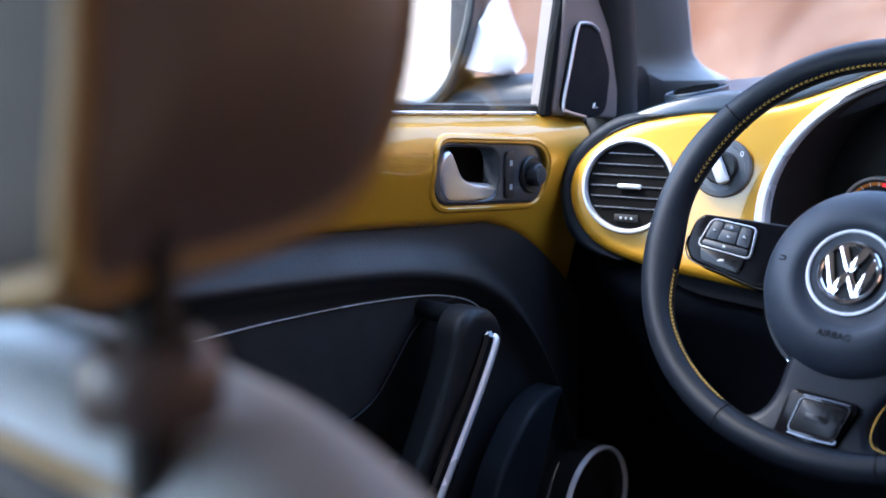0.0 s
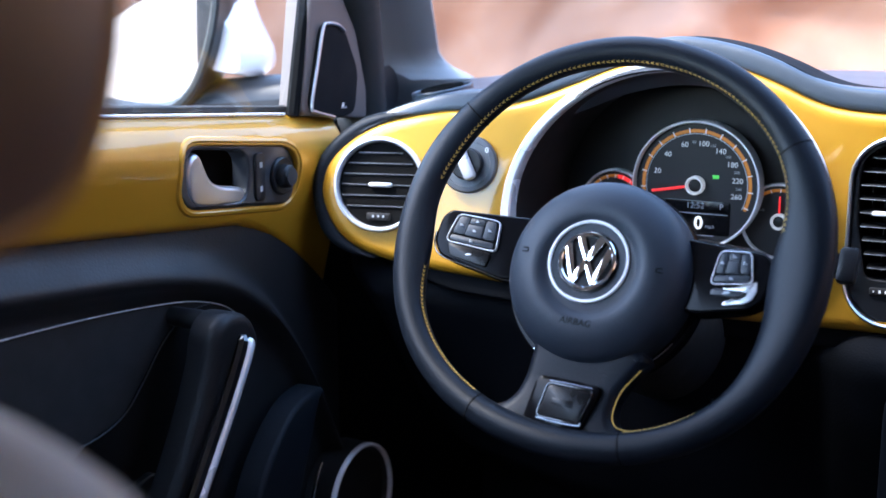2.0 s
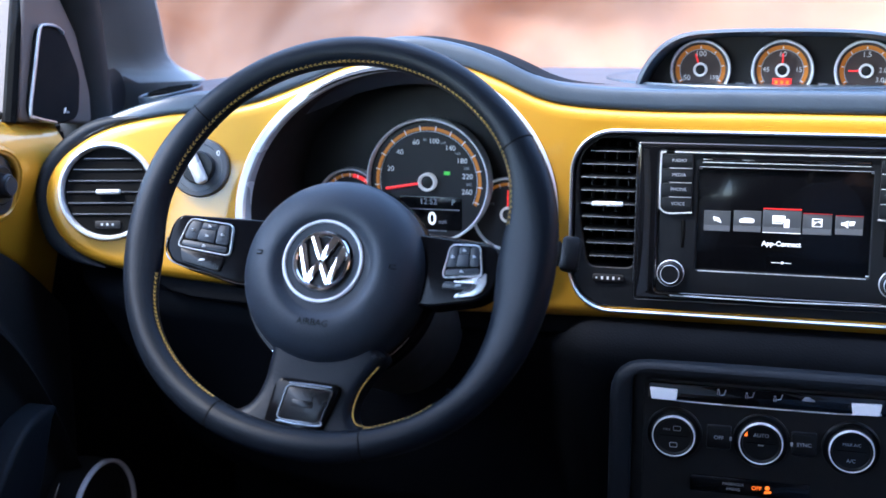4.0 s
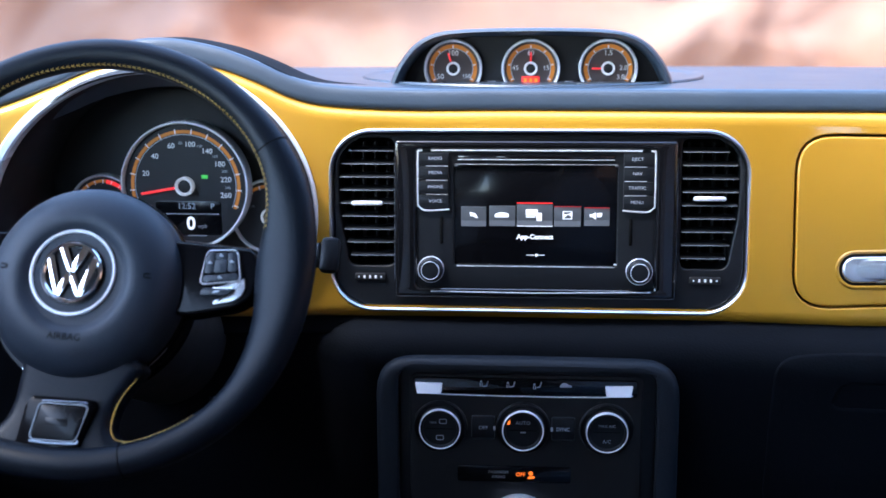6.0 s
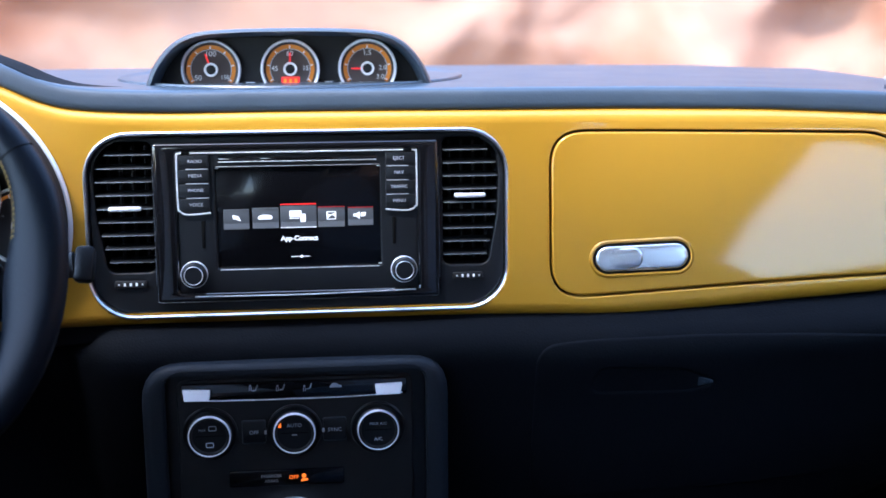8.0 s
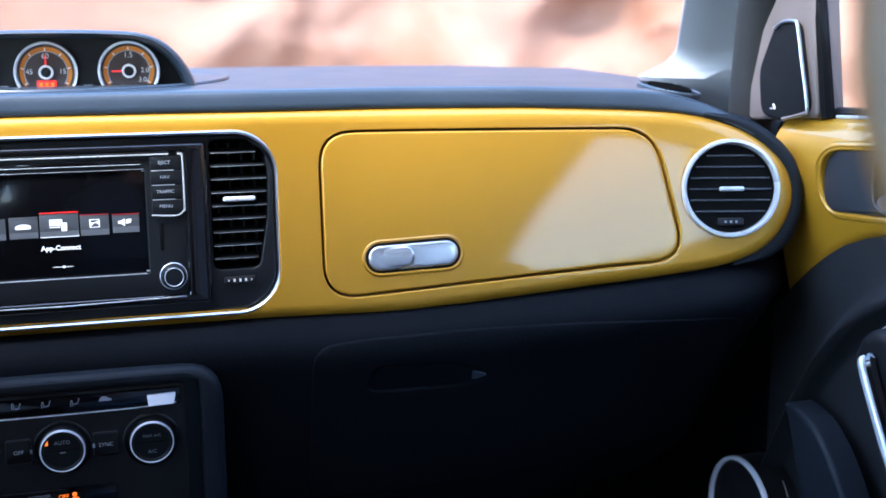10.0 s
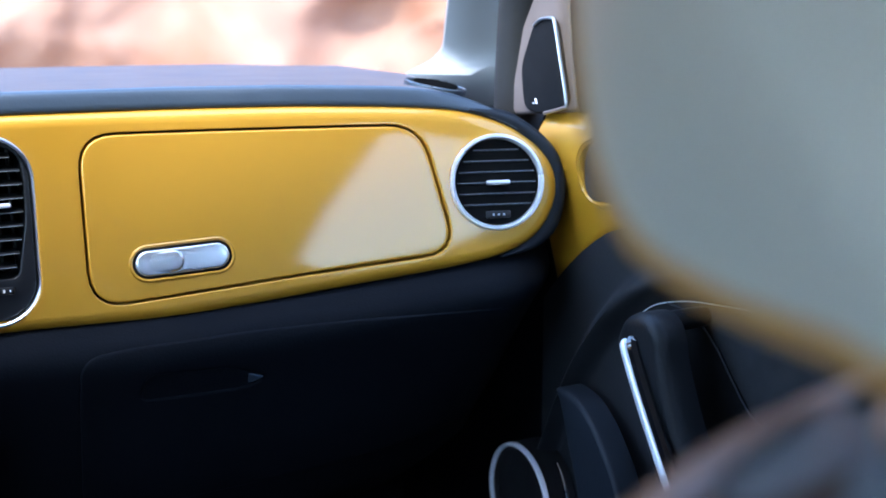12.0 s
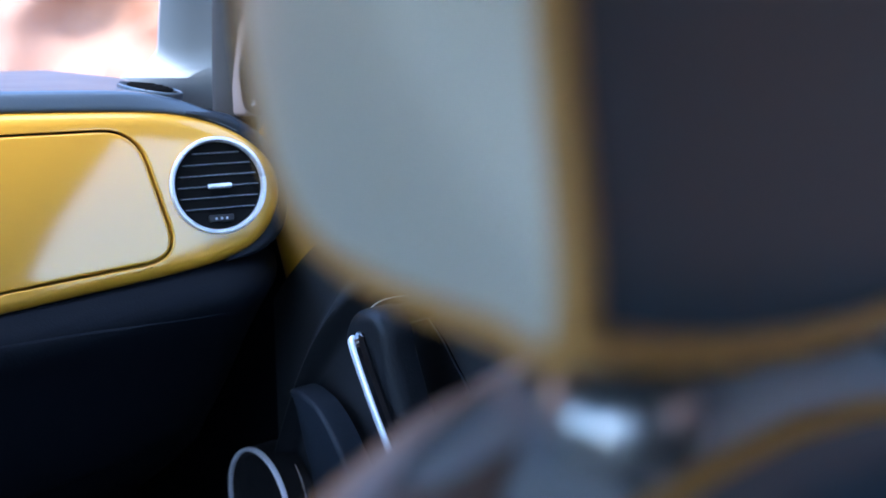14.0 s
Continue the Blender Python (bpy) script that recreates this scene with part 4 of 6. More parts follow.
part("hood", pod_shell(), pad_skin, pod, "soft black hood", smooth=50)
part("backing", solid([Vector((p.x * 0.95, p.y * 0.93 if p.y > 0 else p.y)) for p in outer], -0.02, -0.002, 0.0005), matt_black, pod)
part("foot", loft([[(0.193 * k * math.cos(a), z, 0.20 * k * math.sin(a) - 0.115) for a in [2 * math.pi * j / 72 for j in range(72)]] for k, z in ((1.0, 0.000), (1.0, 0.0050), (0.994, 0.0066), (0.986, 0.0066), (0.972, 0.0048), (0.9, 0.0045))]), pad_skin, pod, "raised oval base")
for i, (x, words, na) in enumerate(((-0.0815, (("100", 90, 0.0078), ("50", 212, 0.0076), ("150", -30, 0.0060)), 108), (0.0, (("60", 90, 0.0072), ("45", 178, 0.0070), ("15", 2, 0.0070)), 90), (0.0805, (("1.5", 90, 0.0076), ("2.0", 2, 0.0070), ("3.0", -34, 0.0070)), 180))):
    g = part("gauge", lathe([(0.0, 0.0), (0.0285, 0.0), (0.0285, 0.001)], 48), hazed_face, pod, "round gauge with an amber scale", m=pose(x, 0.0185, 0.0))
    part("ring", lathe([(0.0308, -0.001), (0.0308, 0.0055), (0.0300, 0.0070), (0.0284, 0.0068), (0.0276, 0.001)], 48), bright_ring, g, "chrome ring")
    part("scale", arc_band(0.0212, 0.0252, -35, 215, 0.0008, 0.0014), amber_ink, g)
    part("scale_edge", arc_band(0.0203, 0.0210, -35, 215, 0.0008, 0.0014), key_ink, g)
    arc_marks(g, 0.0212, 0.0240, -30, 210, 7, 0.0016, white_ink, 0.0012)
    for w, a, size in words:
        letters("numeral", w, size, 0.0160 * math.cos(radians(a)), 0.0160 * math.sin(radians(a)), 0.0014, white_ink, g)
    needle(g, na, 0.017, 0.0030, red_ink)
    part("hub", lathe([(0.0072, 0.001), (0.0072, 0.0045), (0.0062, 0.0054), (0.0050, 0.0046), (0.0048, 0.002)], 28), white_ink, g)
    part("hub_cap", solid(ring(0, 0, 0.0049, n=20), 0.001, 0.0038, 0.0005), matt_black, g)
    if i == 1:
        part("red_field", box(0.0, -0.0128, 0.0012, 0.0190, 0.0095, 0.0008, 0.0003), red_ink, g, "lit red digital field")
        for k in range(3):
            part("digit_bar", box(-0.0055 + 0.0055 * k, -0.0128, 0.0018, 0.0030, 0.0050, 0.0004, 0), amber_lit, g)
    if i == 2:
        letters("word", "Turbo", 0.0070, 0.0, -0.0165, 0.0014, white_ink, g)
for x in (-0.041, 0.040):
    key = part("reset_key", box(x, 0.004, 0.001, 0.017, 0.004, 0.006, 0.001), satin_black, pod)
    part("mark", box(x, 0.0052, 0.0042, 0.009, 0.0008, 0.0006, 0.0), key_ink, key)


# ---- instrument cluster ----
cluster = thing("instrument_cluster", pose(-0.357, 0.062, 0.672, 90, 0, 0), "black instrument cluster with a large speedometer and two small dials", "instruments")
part("backing", solid(rrect(-0.01, -0.02, 0.33, 0.24, 0.09, 10), -0.04, -0.020, 0.002), matt_black, cluster)
speedo = part("speedometer", lathe([(0.0, 0.0), (0.0642, 0.0), (0.0642, 0.001)], 72), dial_face, cluster, "large speedometer with amber scale and white numerals")
part("ring", lathe([(0.0675, -0.012), (0.0675, 0.006), (0.0668, 0.0078), (0.0655, 0.0078), (0.0646, 0.006), (0.0640, -0.006)], 80), bright_ring, speedo, "chrome ring")
part("scale", arc_band(0.0545, 0.0580, -25, 205, 0.0006, 0.0012, 64), amber_ink, speedo)
part("scale_edge", arc_band(0.0530, 0.0537, -25, 205, 0.0006, 0.0012, 64), key_ink, speedo)
arc_marks(speedo, 0.0540, 0.0595, -22, 202, 14, 0.0014, white_ink, 0.0010)
for k, w in enumerate(("20", "40", "60", "80", "100", "120", "140", "160", "180", "200", "220", "240", "260")):
    a = 163 - 27.6 * k if k < 3 else 107.8 - 13.6 * (k - 2) + 0.15 * (k - 2) ** 2
    if w in ("80", "120", "160", "200", "240"):
        letters("numeral", w, 0.0042, 0.0445 * math.cos(radians(a)), 0.0445 * math.sin(radians(a)), 0.0014, dim_ink, speedo)
    else:
        letters("numeral", w, 0.0078, 0.0435 * math.cos(radians(a)), 0.0435 * math.sin(radians(a)), 0.0014, white_ink, speedo)
needle(speedo, 190, 0.047, 0.005, red_ink, 0.0024)
part("hub", lathe([(0.0098, 0.001), (0.0098, 0.0075), (0.0084, 0.0088), (0.0070, 0.0075), (0.0066, 0.002)], 40), white_ink, speedo)
part("hub_cap", solid(ring(0, 0, 0.0068, n=28), 0.001, 0.0062, 0.0008), matt_black, speedo)
part("lamp", box(0.0205, 0.0095, 0.0012, 0.0065, 0.0038, 0.0006, 0.0002), green_lit, speedo, "green lamp")
display = part("display", solid(rrect(0.002, -0.0340, 0.070, 0.036, 0.003, 3), 0.0004, 0.0012, 0.0002), screen_black, speedo, "small trip display")
letters("reading", "0", 0.019, 0.004, -0.0400, 0.0016, screen_white, display, bold=0.0004)
letters("reading", "mph", 0.0055, 0.016, -0.0425, 0.0016, dim_ink, display)
letters("reading", "12:52", 0.0088, 0.000, -0.0215, 0.0016, key_ink, display)
letters("reading", "P", 0.0080, 0.0275, -0.0215, 0.0016, key_ink, display)
part("line", box(0.006, -0.0295, 0.0014, 0.056, 0.0007, 0.0004, 0), key_ink, display)
part("line", box(0.010, -0.0525, 0.0014, 0.020, 0.0007, 0.0004, 0), key_ink, display)
for x, z, r, na in ((-0.093, -0.028, 0.0380, 150), (0.084, -0.034, 0.0395, 90)):
    g = part("small_dial", lathe([(0.0, 0.0), (r - 0.003, 0.0), (r - 0.003, 0.001)], 56), dial_face, cluster, "small round dial", m=pose(x, z, -0.014))
    part("ring", lathe([(r, -0.006), (r, 0.004), (r - 0.0006, 0.0055), (r - 0.0018, 0.0055), (r - 0.0026, 0.004), (r - 0.0030, 0.0)], 56), bright_ring, g, "chrome ring")
    part("scale", arc_band(r - 0.009, r - 0.006, 85 if x < 0 else 55, 150 if x < 0 else 125, 0.0006, 0.0012), amber_ink, g)
    if x < 0:
        part("red_scale", arc_band(r - 0.010, r - 0.006, 25, 84, 0.0006, 0.0012), red_ink, g, "red end of the scale")
    arc_marks(g, r - 0.010, r - 0.006, 55, 125, 5, 0.0014, white_ink, 0.0007)
    needle(g, na, 0.026, 0.004, red_ink, 0.0016)
    part("hub", lathe([(0.0085, 0.001), (0.0085, 0.006), (0.0072, 0.0072), (0.0060, 0.006), (0.0057, 0.002)], 32), white_ink, g)
    part("hub_cap", solid(ring(0, 0, 0.0058, n=24), 0.001, 0.005, 0.0006), matt_black, g)
    if x > 0:
        for w, a in (("1/2", 90), ("1/1", 10), ("1/4", 150)):
            letters("numeral", w, 0.0042, 0.021 * math.cos(radians(a)) + (0.007 if w == "1/2" else 0), 0.021 * math.sin(radians(a)), 0.0014, dim_ink, g)


# ---- headlamp switch ----
lamp_switch = thing("headlamp_switch", on_dash(-0.562, 0.6955, 0.002), "round black headlamp switch with a silver grip", "switch")
part("dial", lathe([(0.030, -0.006), (0.030, 0.003), (0.0285, 0.0055), (0.024, 0.0062), (0.0235, 0.0050), (0.0, 0.0050)], 48), switch_grey, lamp_switch)
part("knob", lathe([(0.0165, 0.005), (0.0165, 0.012), (0.0150, 0.0140), (0.0, 0.0140)], 36), satin_black, lamp_switch)
grip = box(0, 0, 0.018, 0.0120, 0.036, 0.014, 0.004)
grip.transform(pose(0, 0, 0, 0, 0, 25))
part("grip", grip, satin, lamp_switch, "satin silver grip")
letters("mark", "0", 0.008, 0.020, 0.014, 0.0066, white_ink, lamp_switch)


# ---- climate panel and centre console ----
console = thing("centre_console", pose(-0.001, -0.040, 0.0, 90, 0, 0), "black centre console with rounded padded surround", "console")
ARCH = roundpoly([(-0.1455, 0.10), (0.1455, 0.10), (0.1455, 0.5235), (-0.1455, 0.5235)], 0.038)
INNER = roundpoly([(-0.1235, 0.12), (0.1235, 0.12), (0.1235, 0.5150), (-0.1235, 0.5150)], 0.018)
part("surround", panel(ARCH, [INNER], flat, roll=0.010, thick=0.14, hole_roll=0.003), console_skin, console, "soft black rounded surround", m=pose(0, 0, 0.010))
part("body", panel(offset(INNER, 0.002), [], flat, roll=0.001, thick=0.10), satin_black, console)
tray = lathe([(0.034, 0.0), (0.034, 0.012), (0.030, 0.016), (0.026, 0.016), (0.024, 0.0)], 40)
part("socket_rim", tray, satin, console, m=pose(-0.006, 0.352, 0.0))

climate = thing("climate_panel", pose(-0.004, -0.0395, 0.4540, 90, 0, 0), "black climate control panel with three ringed dials", "climate control")
part("plate", panel(rrect(0.002, -0.013, 0.224, 0.132, 0.008, 4), [], flat, roll=0.002, thick=0.02), matt_black, climate, m=pose(0, 0, 0.003))
strip = part("key_strip", solid(rrect(0.0015, 0.0415, 0.214, 0.0165, 0.003, 4), 0.002, 0.0062, 0.001), gloss_black, climate, "glossy black key strip")
part("under_line", tube([(p.x, p.y, 0.0066) for p in spline([(-0.100, 0.0350), (-0.082, 0.0352), (-0.078, 0.0335), (-0.04, 0.0328), (0.0, 0.0326), (0.05, 0.0328), (0.080, 0.0335), (0.086, 0.0352), (0.104, 0.0352)], 4, closed=False)], 0.0007, n=6), satin, strip)
for s in (-1, 1):
    part("end_key", panel(roundpoly([(s * 0.0785, 0.0360), (s * 0.1015, 0.0364), (s * 0.1040, 0.0455), (s * 0.0775, 0.0448)], 0.001, 2), [], lambda x, y: 0.0155 - 0.75 * (y - 0.0365), roll=0.0008, thick=0.010), satin, strip, "bright silver end key")
for n, x in enumerate((-0.0379, -0.0122, 0.0131)):
    seat = [tube([(x + dx, 0.0443 + dz, 0.0064) for dx, dz in ((0.0042, 0.0030), (0.0026, -0.0018), (-0.0006, -0.0024))], 0.0005, n=5)]
    seat.append(solid(ring(x - 0.0026, 0.0468 - 0.0010 * n, 0.0010, n=10), 0.0062, 0.0067, 0.0001))
    for k in range(2):
        seat.append(box(x - 0.0034 + 0.0018 * k, 0.0437 - 0.0010 * n, 0.0065, 0.0007, 0.0034, 0.0005, 0))
    part("seat_icon", joined(seat), key_ink, strip)
part("car_icon", solid(roundpoly([(0.034, 0.0425), (0.046, 0.0425), (0.0460, 0.0442), (0.043, 0.0450), (0.041, 0.0468), (0.037, 0.0468), (0.0355, 0.0448)], 0.001, 2), 0.0062, 0.0067, 0.0001), key_ink, strip)
for x, words in ((-0.080, (("MAX", -0.0065, 0.006, 0.0036),)), (0.0, (("AUTO", 0, 0.0075, 0.0058),)), (0.080, (("MAX A/C", 0.0, 0.0060, 0.0046), ("A/C", 0, -0.0095, 0.0056)))):
    d = part("dial", lathe([(0.0262, 0.002), (0.0262, 0.0050), (0.0250, 0.0060), (0.0236, 0.0050), (0.0222, 0.0042), (0.0204, 0.0046), (0.0200, 0.0120), (0.0190, 0.0135), (0.0170, 0.0125), (0.0164, 0.0110), (0.0, 0.0110)], 56), satin_black, climate, "black rotary dial", m=pose(x, 0, 0))
    part("ring", lathe([(0.0201, 0.009), (0.0201, 0.0134), (0.0196, 0.0142), (0.0188, 0.0140), (0.0184, 0.010)], 56), bright_ring, d, "satin silver ring")
    for w, dx, dy, size in words:
        letters("word", w, size * 0.88, dx, dy, 0.0113, key_ink, d)
    part("split", box(0, 0, 0.0111, 0.026, 0.0005, 0.0004, 0), deep_black, d)
    if x < 0:
        for yy in (0.0075, -0.0090):
            part("screen_icon", hoop(rrect(0.003 if yy > 0 else 0, yy, 0.0075, 0.0050, 0.0012, 2), 0.0007, 0.0110, 0.0114, 0.0001), key_ink, d)
    if x == 0.0:
        part("lamp", box(-0.0145, 0.0085, 0.0113, 0.0042, 0.0052, 0.0006, 0.0003), amber_lit, d, "lit amber lamp")
        part("dot", box(0, -0.002, 0.0113, 0.005, 0.0012, 0.0004, 0), dim_ink, d)
    else:
        part("red_mark", arc_band(0.0170, 0.0178, 40, 80, 0.0110, 0.0114, 8), red_ink, d)
        part("blue_mark", arc_band(0.0170, 0.0178, 100, 140, 0.0110, 0.0114, 8), blue_ink, d)
for x, w in ((-0.0385, "OFF"), (0.0385, "SYNC")):
    k = part("key", solid(rrect(x, 0, 0.022, 0.021, 0.0015, 3), 0.002, 0.0060, 0.0008), satin_black, climate)
    part("key_edge", hoop(rrect(x, 0, 0.0228, 0.0236, 0.002, 3), 0.0006, 0.003, 0.0052, 0.0002), slat_mat, k)
    letters("word", w, 0.0052, x, 0.0, 0.0062, key_ink, k)
    part("dot", box(x * 0.715, 0.0, 0.0062, 0.0022, 0.0040, 0.0006, 0.0002), dim_ink if x < 0 else key_ink, k)
notice = part("airbag_notice", solid(rrect(-0.0085, -0.0475, 0.110, 0.0165, 0.002, 3), 0.002, 0.0045, 0.0005), gloss_black, climate, "dark notice strip with a lit amber lamp")
letters("word", "PASSENGER", 0.0038, -0.0235, -0.0455, 0.0047, dim_ink, notice)
letters("word", "AIRBAG", 0.0038, -0.0235, -0.0505, 0.0047, dim_ink, notice)
letters("word", "OFF", 0.0054, -0.0020, -0.0475, 0.0047, amber_lit, notice)
part("belt_icon", solid(ring(0.0078, -0.0462, 0.0022, n=12), 0.0045, 0.0050, 0.0001), amber_lit, notice)
part("belt_icon", solid(roundpoly([(0.0045, -0.052), (0.0120, -0.051), (0.0115, -0.0488), (0.0055, -0.0492)], 0.001, 2), 0.0045, 0.0050, 0.0001), amber_lit, notice)


# ---- steering wheel ----
WHEEL = pose(-0.357, -0.250, 0.650, 65, 0, 0) @ pose(0, 0, 0, 0, 0, -3.4)
wheel = thing("steering_wheel", WHEEL, "black leather three-spoke steering wheel with yellow stitching", "steering wheel")


def rim_at(a, r=0.1753):
    """The rim's middle line: round, with a flattened foot."""
    x, y = r * math.cos(a), r * math.sin(a)
    if y < -0.052:
        y += 0.92 * (y + 0.052) ** 2
    return Vector((0.003 + x, y + 0.0126, -0.0097))


def rim_point(a, b, lift=0.0):
    """A point of the rim's skin at the angle a round the wheel and b round the section."""
    p = rim_at(a)
    t = (rim_at(a + 0.01) - rim_at(a - 0.01)).normalized()
    nrm = Vector((t.y, -t.x, 0))
    deg = math.degrees(a) % 360
    grip = sum(math.exp(-(((deg - g + 180) % 360 - 180) / 16) ** 2) for g in (22, 158))
    flare = sum(k * math.exp(-(((deg - g + 180) % 360 - 180) / v) ** 2) for g, k, v in ((3, 0.95, 18), (-20, 0.40, 18), (187, 0.35, 14)))
    w, d = 0.0128 + 0.0025 * grip + lift, 0.0126 + lift
    return p + nrm * (w * math.cos(b)) + Vector((0, 0, d * math.sin(b))) - (nrm + Vector((0, 0, 0.35))) * (0.022 * flare * max(0, -math.cos(b)))


def rim_mesh():
    rows = []
    for k in range(160):
        a = 2 * math.pi * k / 160
        rows.append([rim_point(a, 2 * math.pi * j / 24) for j in range(24)])
    rows.append(rows[0])
    return loft(rows, caps=False)


part("rim", rim_mesh(), leather, wheel, "black grained leather rim")
for a in (36, 143, 245, 289):
    part("seam", tube([rim_point(radians(a), 2 * math.pi * j / 24, 0.0001) for j in range(24)], 0.0006, n=5, closed=True), deep_black, wheel)


def stitches(a0, a1, count):
    """Crossed stitches along the inner side of the rim, turned a little to the driver."""
    made = []
    for k in range(count):
        a = radians(a0 + (a1 - a0) * k / count)
        b = radians(a0 + (a1 - a0) * (k + 0.62) / count)
        for sgn in (1, -1):
            ends = []
            for ang, side in ((a, 0.0014 * sgn), (b, -0.0007 * sgn)):
                al = math.pi - (0.50 if 0 < ang < math.pi else 0.30) + side / 0.0125
                ends.append(rim_point(ang, al, 0.0003))
            made.append(tube(ends, 0.00030, n=4))
    return joined(made)


for a0, a1, n in ((14, 166, 100), (194, 243, 36), (290, 312, 15)):
    part("stitching", stitches(a0, a1, n), thread, wheel, "yellow cross stitching")

# the airbag cover: a deep dome with a dish round the emblem
hub = part("airbag_cover", lathe([(0.0810, -0.050), (0.0810, -0.038), (0.0800, -0.028), (0.0772, -0.0185), (0.0722, -0.0105), (0.0650, -0.0045), (0.0570, -0.0008), (0.0510, 0.0008), (0.0465, 0.0008), (0.0430, -0.0004), (0.0400, -0.0030), (0.0380, -0.0042), (0.0365, -0.0045), (0.0, -0.0045)], 96), hub_skin, wheel, "round domed black airbag cover", m=pose(0.003, -0.004, 0.001), smooth=60)
part("emblem_ring", lathe([(0.0350, -0.006), (0.0350, -0.0030), (0.0343, -0.0022), (0.0331, -0.0022), (0.0324, -0.0030), (0.0324, -0.006)], 72), bright_ring, hub, "bright silver ring", m=pose(-0.003, 0.0045, 0))
emblem = part("emblem", lathe([(0.0, -0.0040), (0.0262, -0.0040), (0.0262, -0.0052)], 56), key_black, hub, "round chrome emblem", m=pose(-0.0032, 0.0040, 0))
part("emblem_rim", lathe([(0.0248, -0.005), (0.0248, -0.0012), (0.0240, -0.0004), (0.0222, -0.0004), (0.0212, -0.0014), (0.0210, -0.005)], 64), chrome, emblem)
# two nested angled figures inside the rim, in flat bars with a bevel
BAR = 0.0033
FIGURES = (((-0.0092, 0.0196), (-0.0006, 0.0018)), ((0.0092, 0.0196), (0.0006, 0.0018)),
           ((-0.0186, 0.0112), (-0.0090, -0.0172)), ((0.0186, 0.0112), (0.0090, -0.0172)),
           ((-0.0090, -0.0172), (-0.0008, -0.0016)), ((0.0090, -0.0172), (0.0008, -0.0016)))
for (x0, y0), (x1, y1) in FIGURES:
    d = Vector((x1 - x0, y1 - y0)).normalized()
    side = Vector((-d.y, d.x)) * BAR
    p0, p1 = Vector((x0, y0)) - d * 0.0012, Vector((x1, y1)) + d * 0.0010
    part("emblem_bar", solid([p0 - side, p1 - side * 0.85, p1 + side * 0.85, p0 + side], -0.0045, -0.0006, 0.0009), chrome, emblem)
letters("word", "AIRBAG", 0.0078, 0.000, -0.0475, 0.0012, deep_black, hub)
for sx in (-1, 1):
    horn = part("horn_icon", box(sx * 0.0585, 0.004, -0.0010, 0.0052, 0.0008, 0.0010, 0.0), deep_black, hub)
    part("line", box(sx * 0.0585, 0.0072, -0.0010, 0.0045, 0.0008, 0.0010, 0.0), deep_black, horn)
    part("line", box(sx * 0.0560, 0.0056, -0.0005, 0.0009, 0.0030, 0.0010, 0.0), deep_black, horn)
part("skirt", lathe([(0.0850, -0.060), (0.0855, -0.048), (0.0848, -0.041), (0.0825, -0.037), (0.0790, -0.037)], 96), spoke_black, wheel, "piano black hub skirt", m=pose(0.002, -0.006, 0.0))
for a0, a1 in ((236, 278), (296, 330)):
    part("skirt_line", tube([Vector((0.003 + 0.0825 * math.cos(radians(a)), -0.006 + 0.0825 * math.sin(radians(a)), -0.0368)) for a in range(a0, a1, 3)], 0.0005, n=6), chrome, wheel)


def spoke_z(x, y):
    """The side spokes rise a little towards the rim."""
    return -0.021 + 0.12 * (abs(x) - 0.11)


def raised(bm, h=spoke_z):
    for v in bm.verts:
        v.co.z += h(v.co.x, v.co.y)
    return bm


SPOKES = {
    -1: dict(edge=((-0.066, 0.0350), (-0.1440, 0.0300), (-0.1500, 0.0220), (-0.1525, 0.0000), (-0.1430, -0.0130), (-0.0820, -0.0235), (-0.066, -0.020)),
             pad=((-0.1395, 0.0016), (-0.0930, -0.0008), (-0.0945, 0.0258), (-0.1330, 0.0266)),
             low=((-0.1330, -0.0118), (-0.0985, -0.0160), (-0.0965, -0.0030), (-0.1375, 0.0002))),
    1: dict(edge=((0.066, -0.022), (0.0890, -0.0235), (0.1290, -0.0150), (0.1420, -0.0060), (0.1455, 0.0170), (0.1385, 0.0325), (0.066, 0.0375)),
            pad=((0.0978, 0.0020), (0.1312, 0.0062), (0.1262, 0.0306), (0.1008, 0.0292)),
            low=((0.0985, -0.0075), (0.1225, -0.0060), (0.1262, -0.0002), (0.1000, -0.0010))),
}
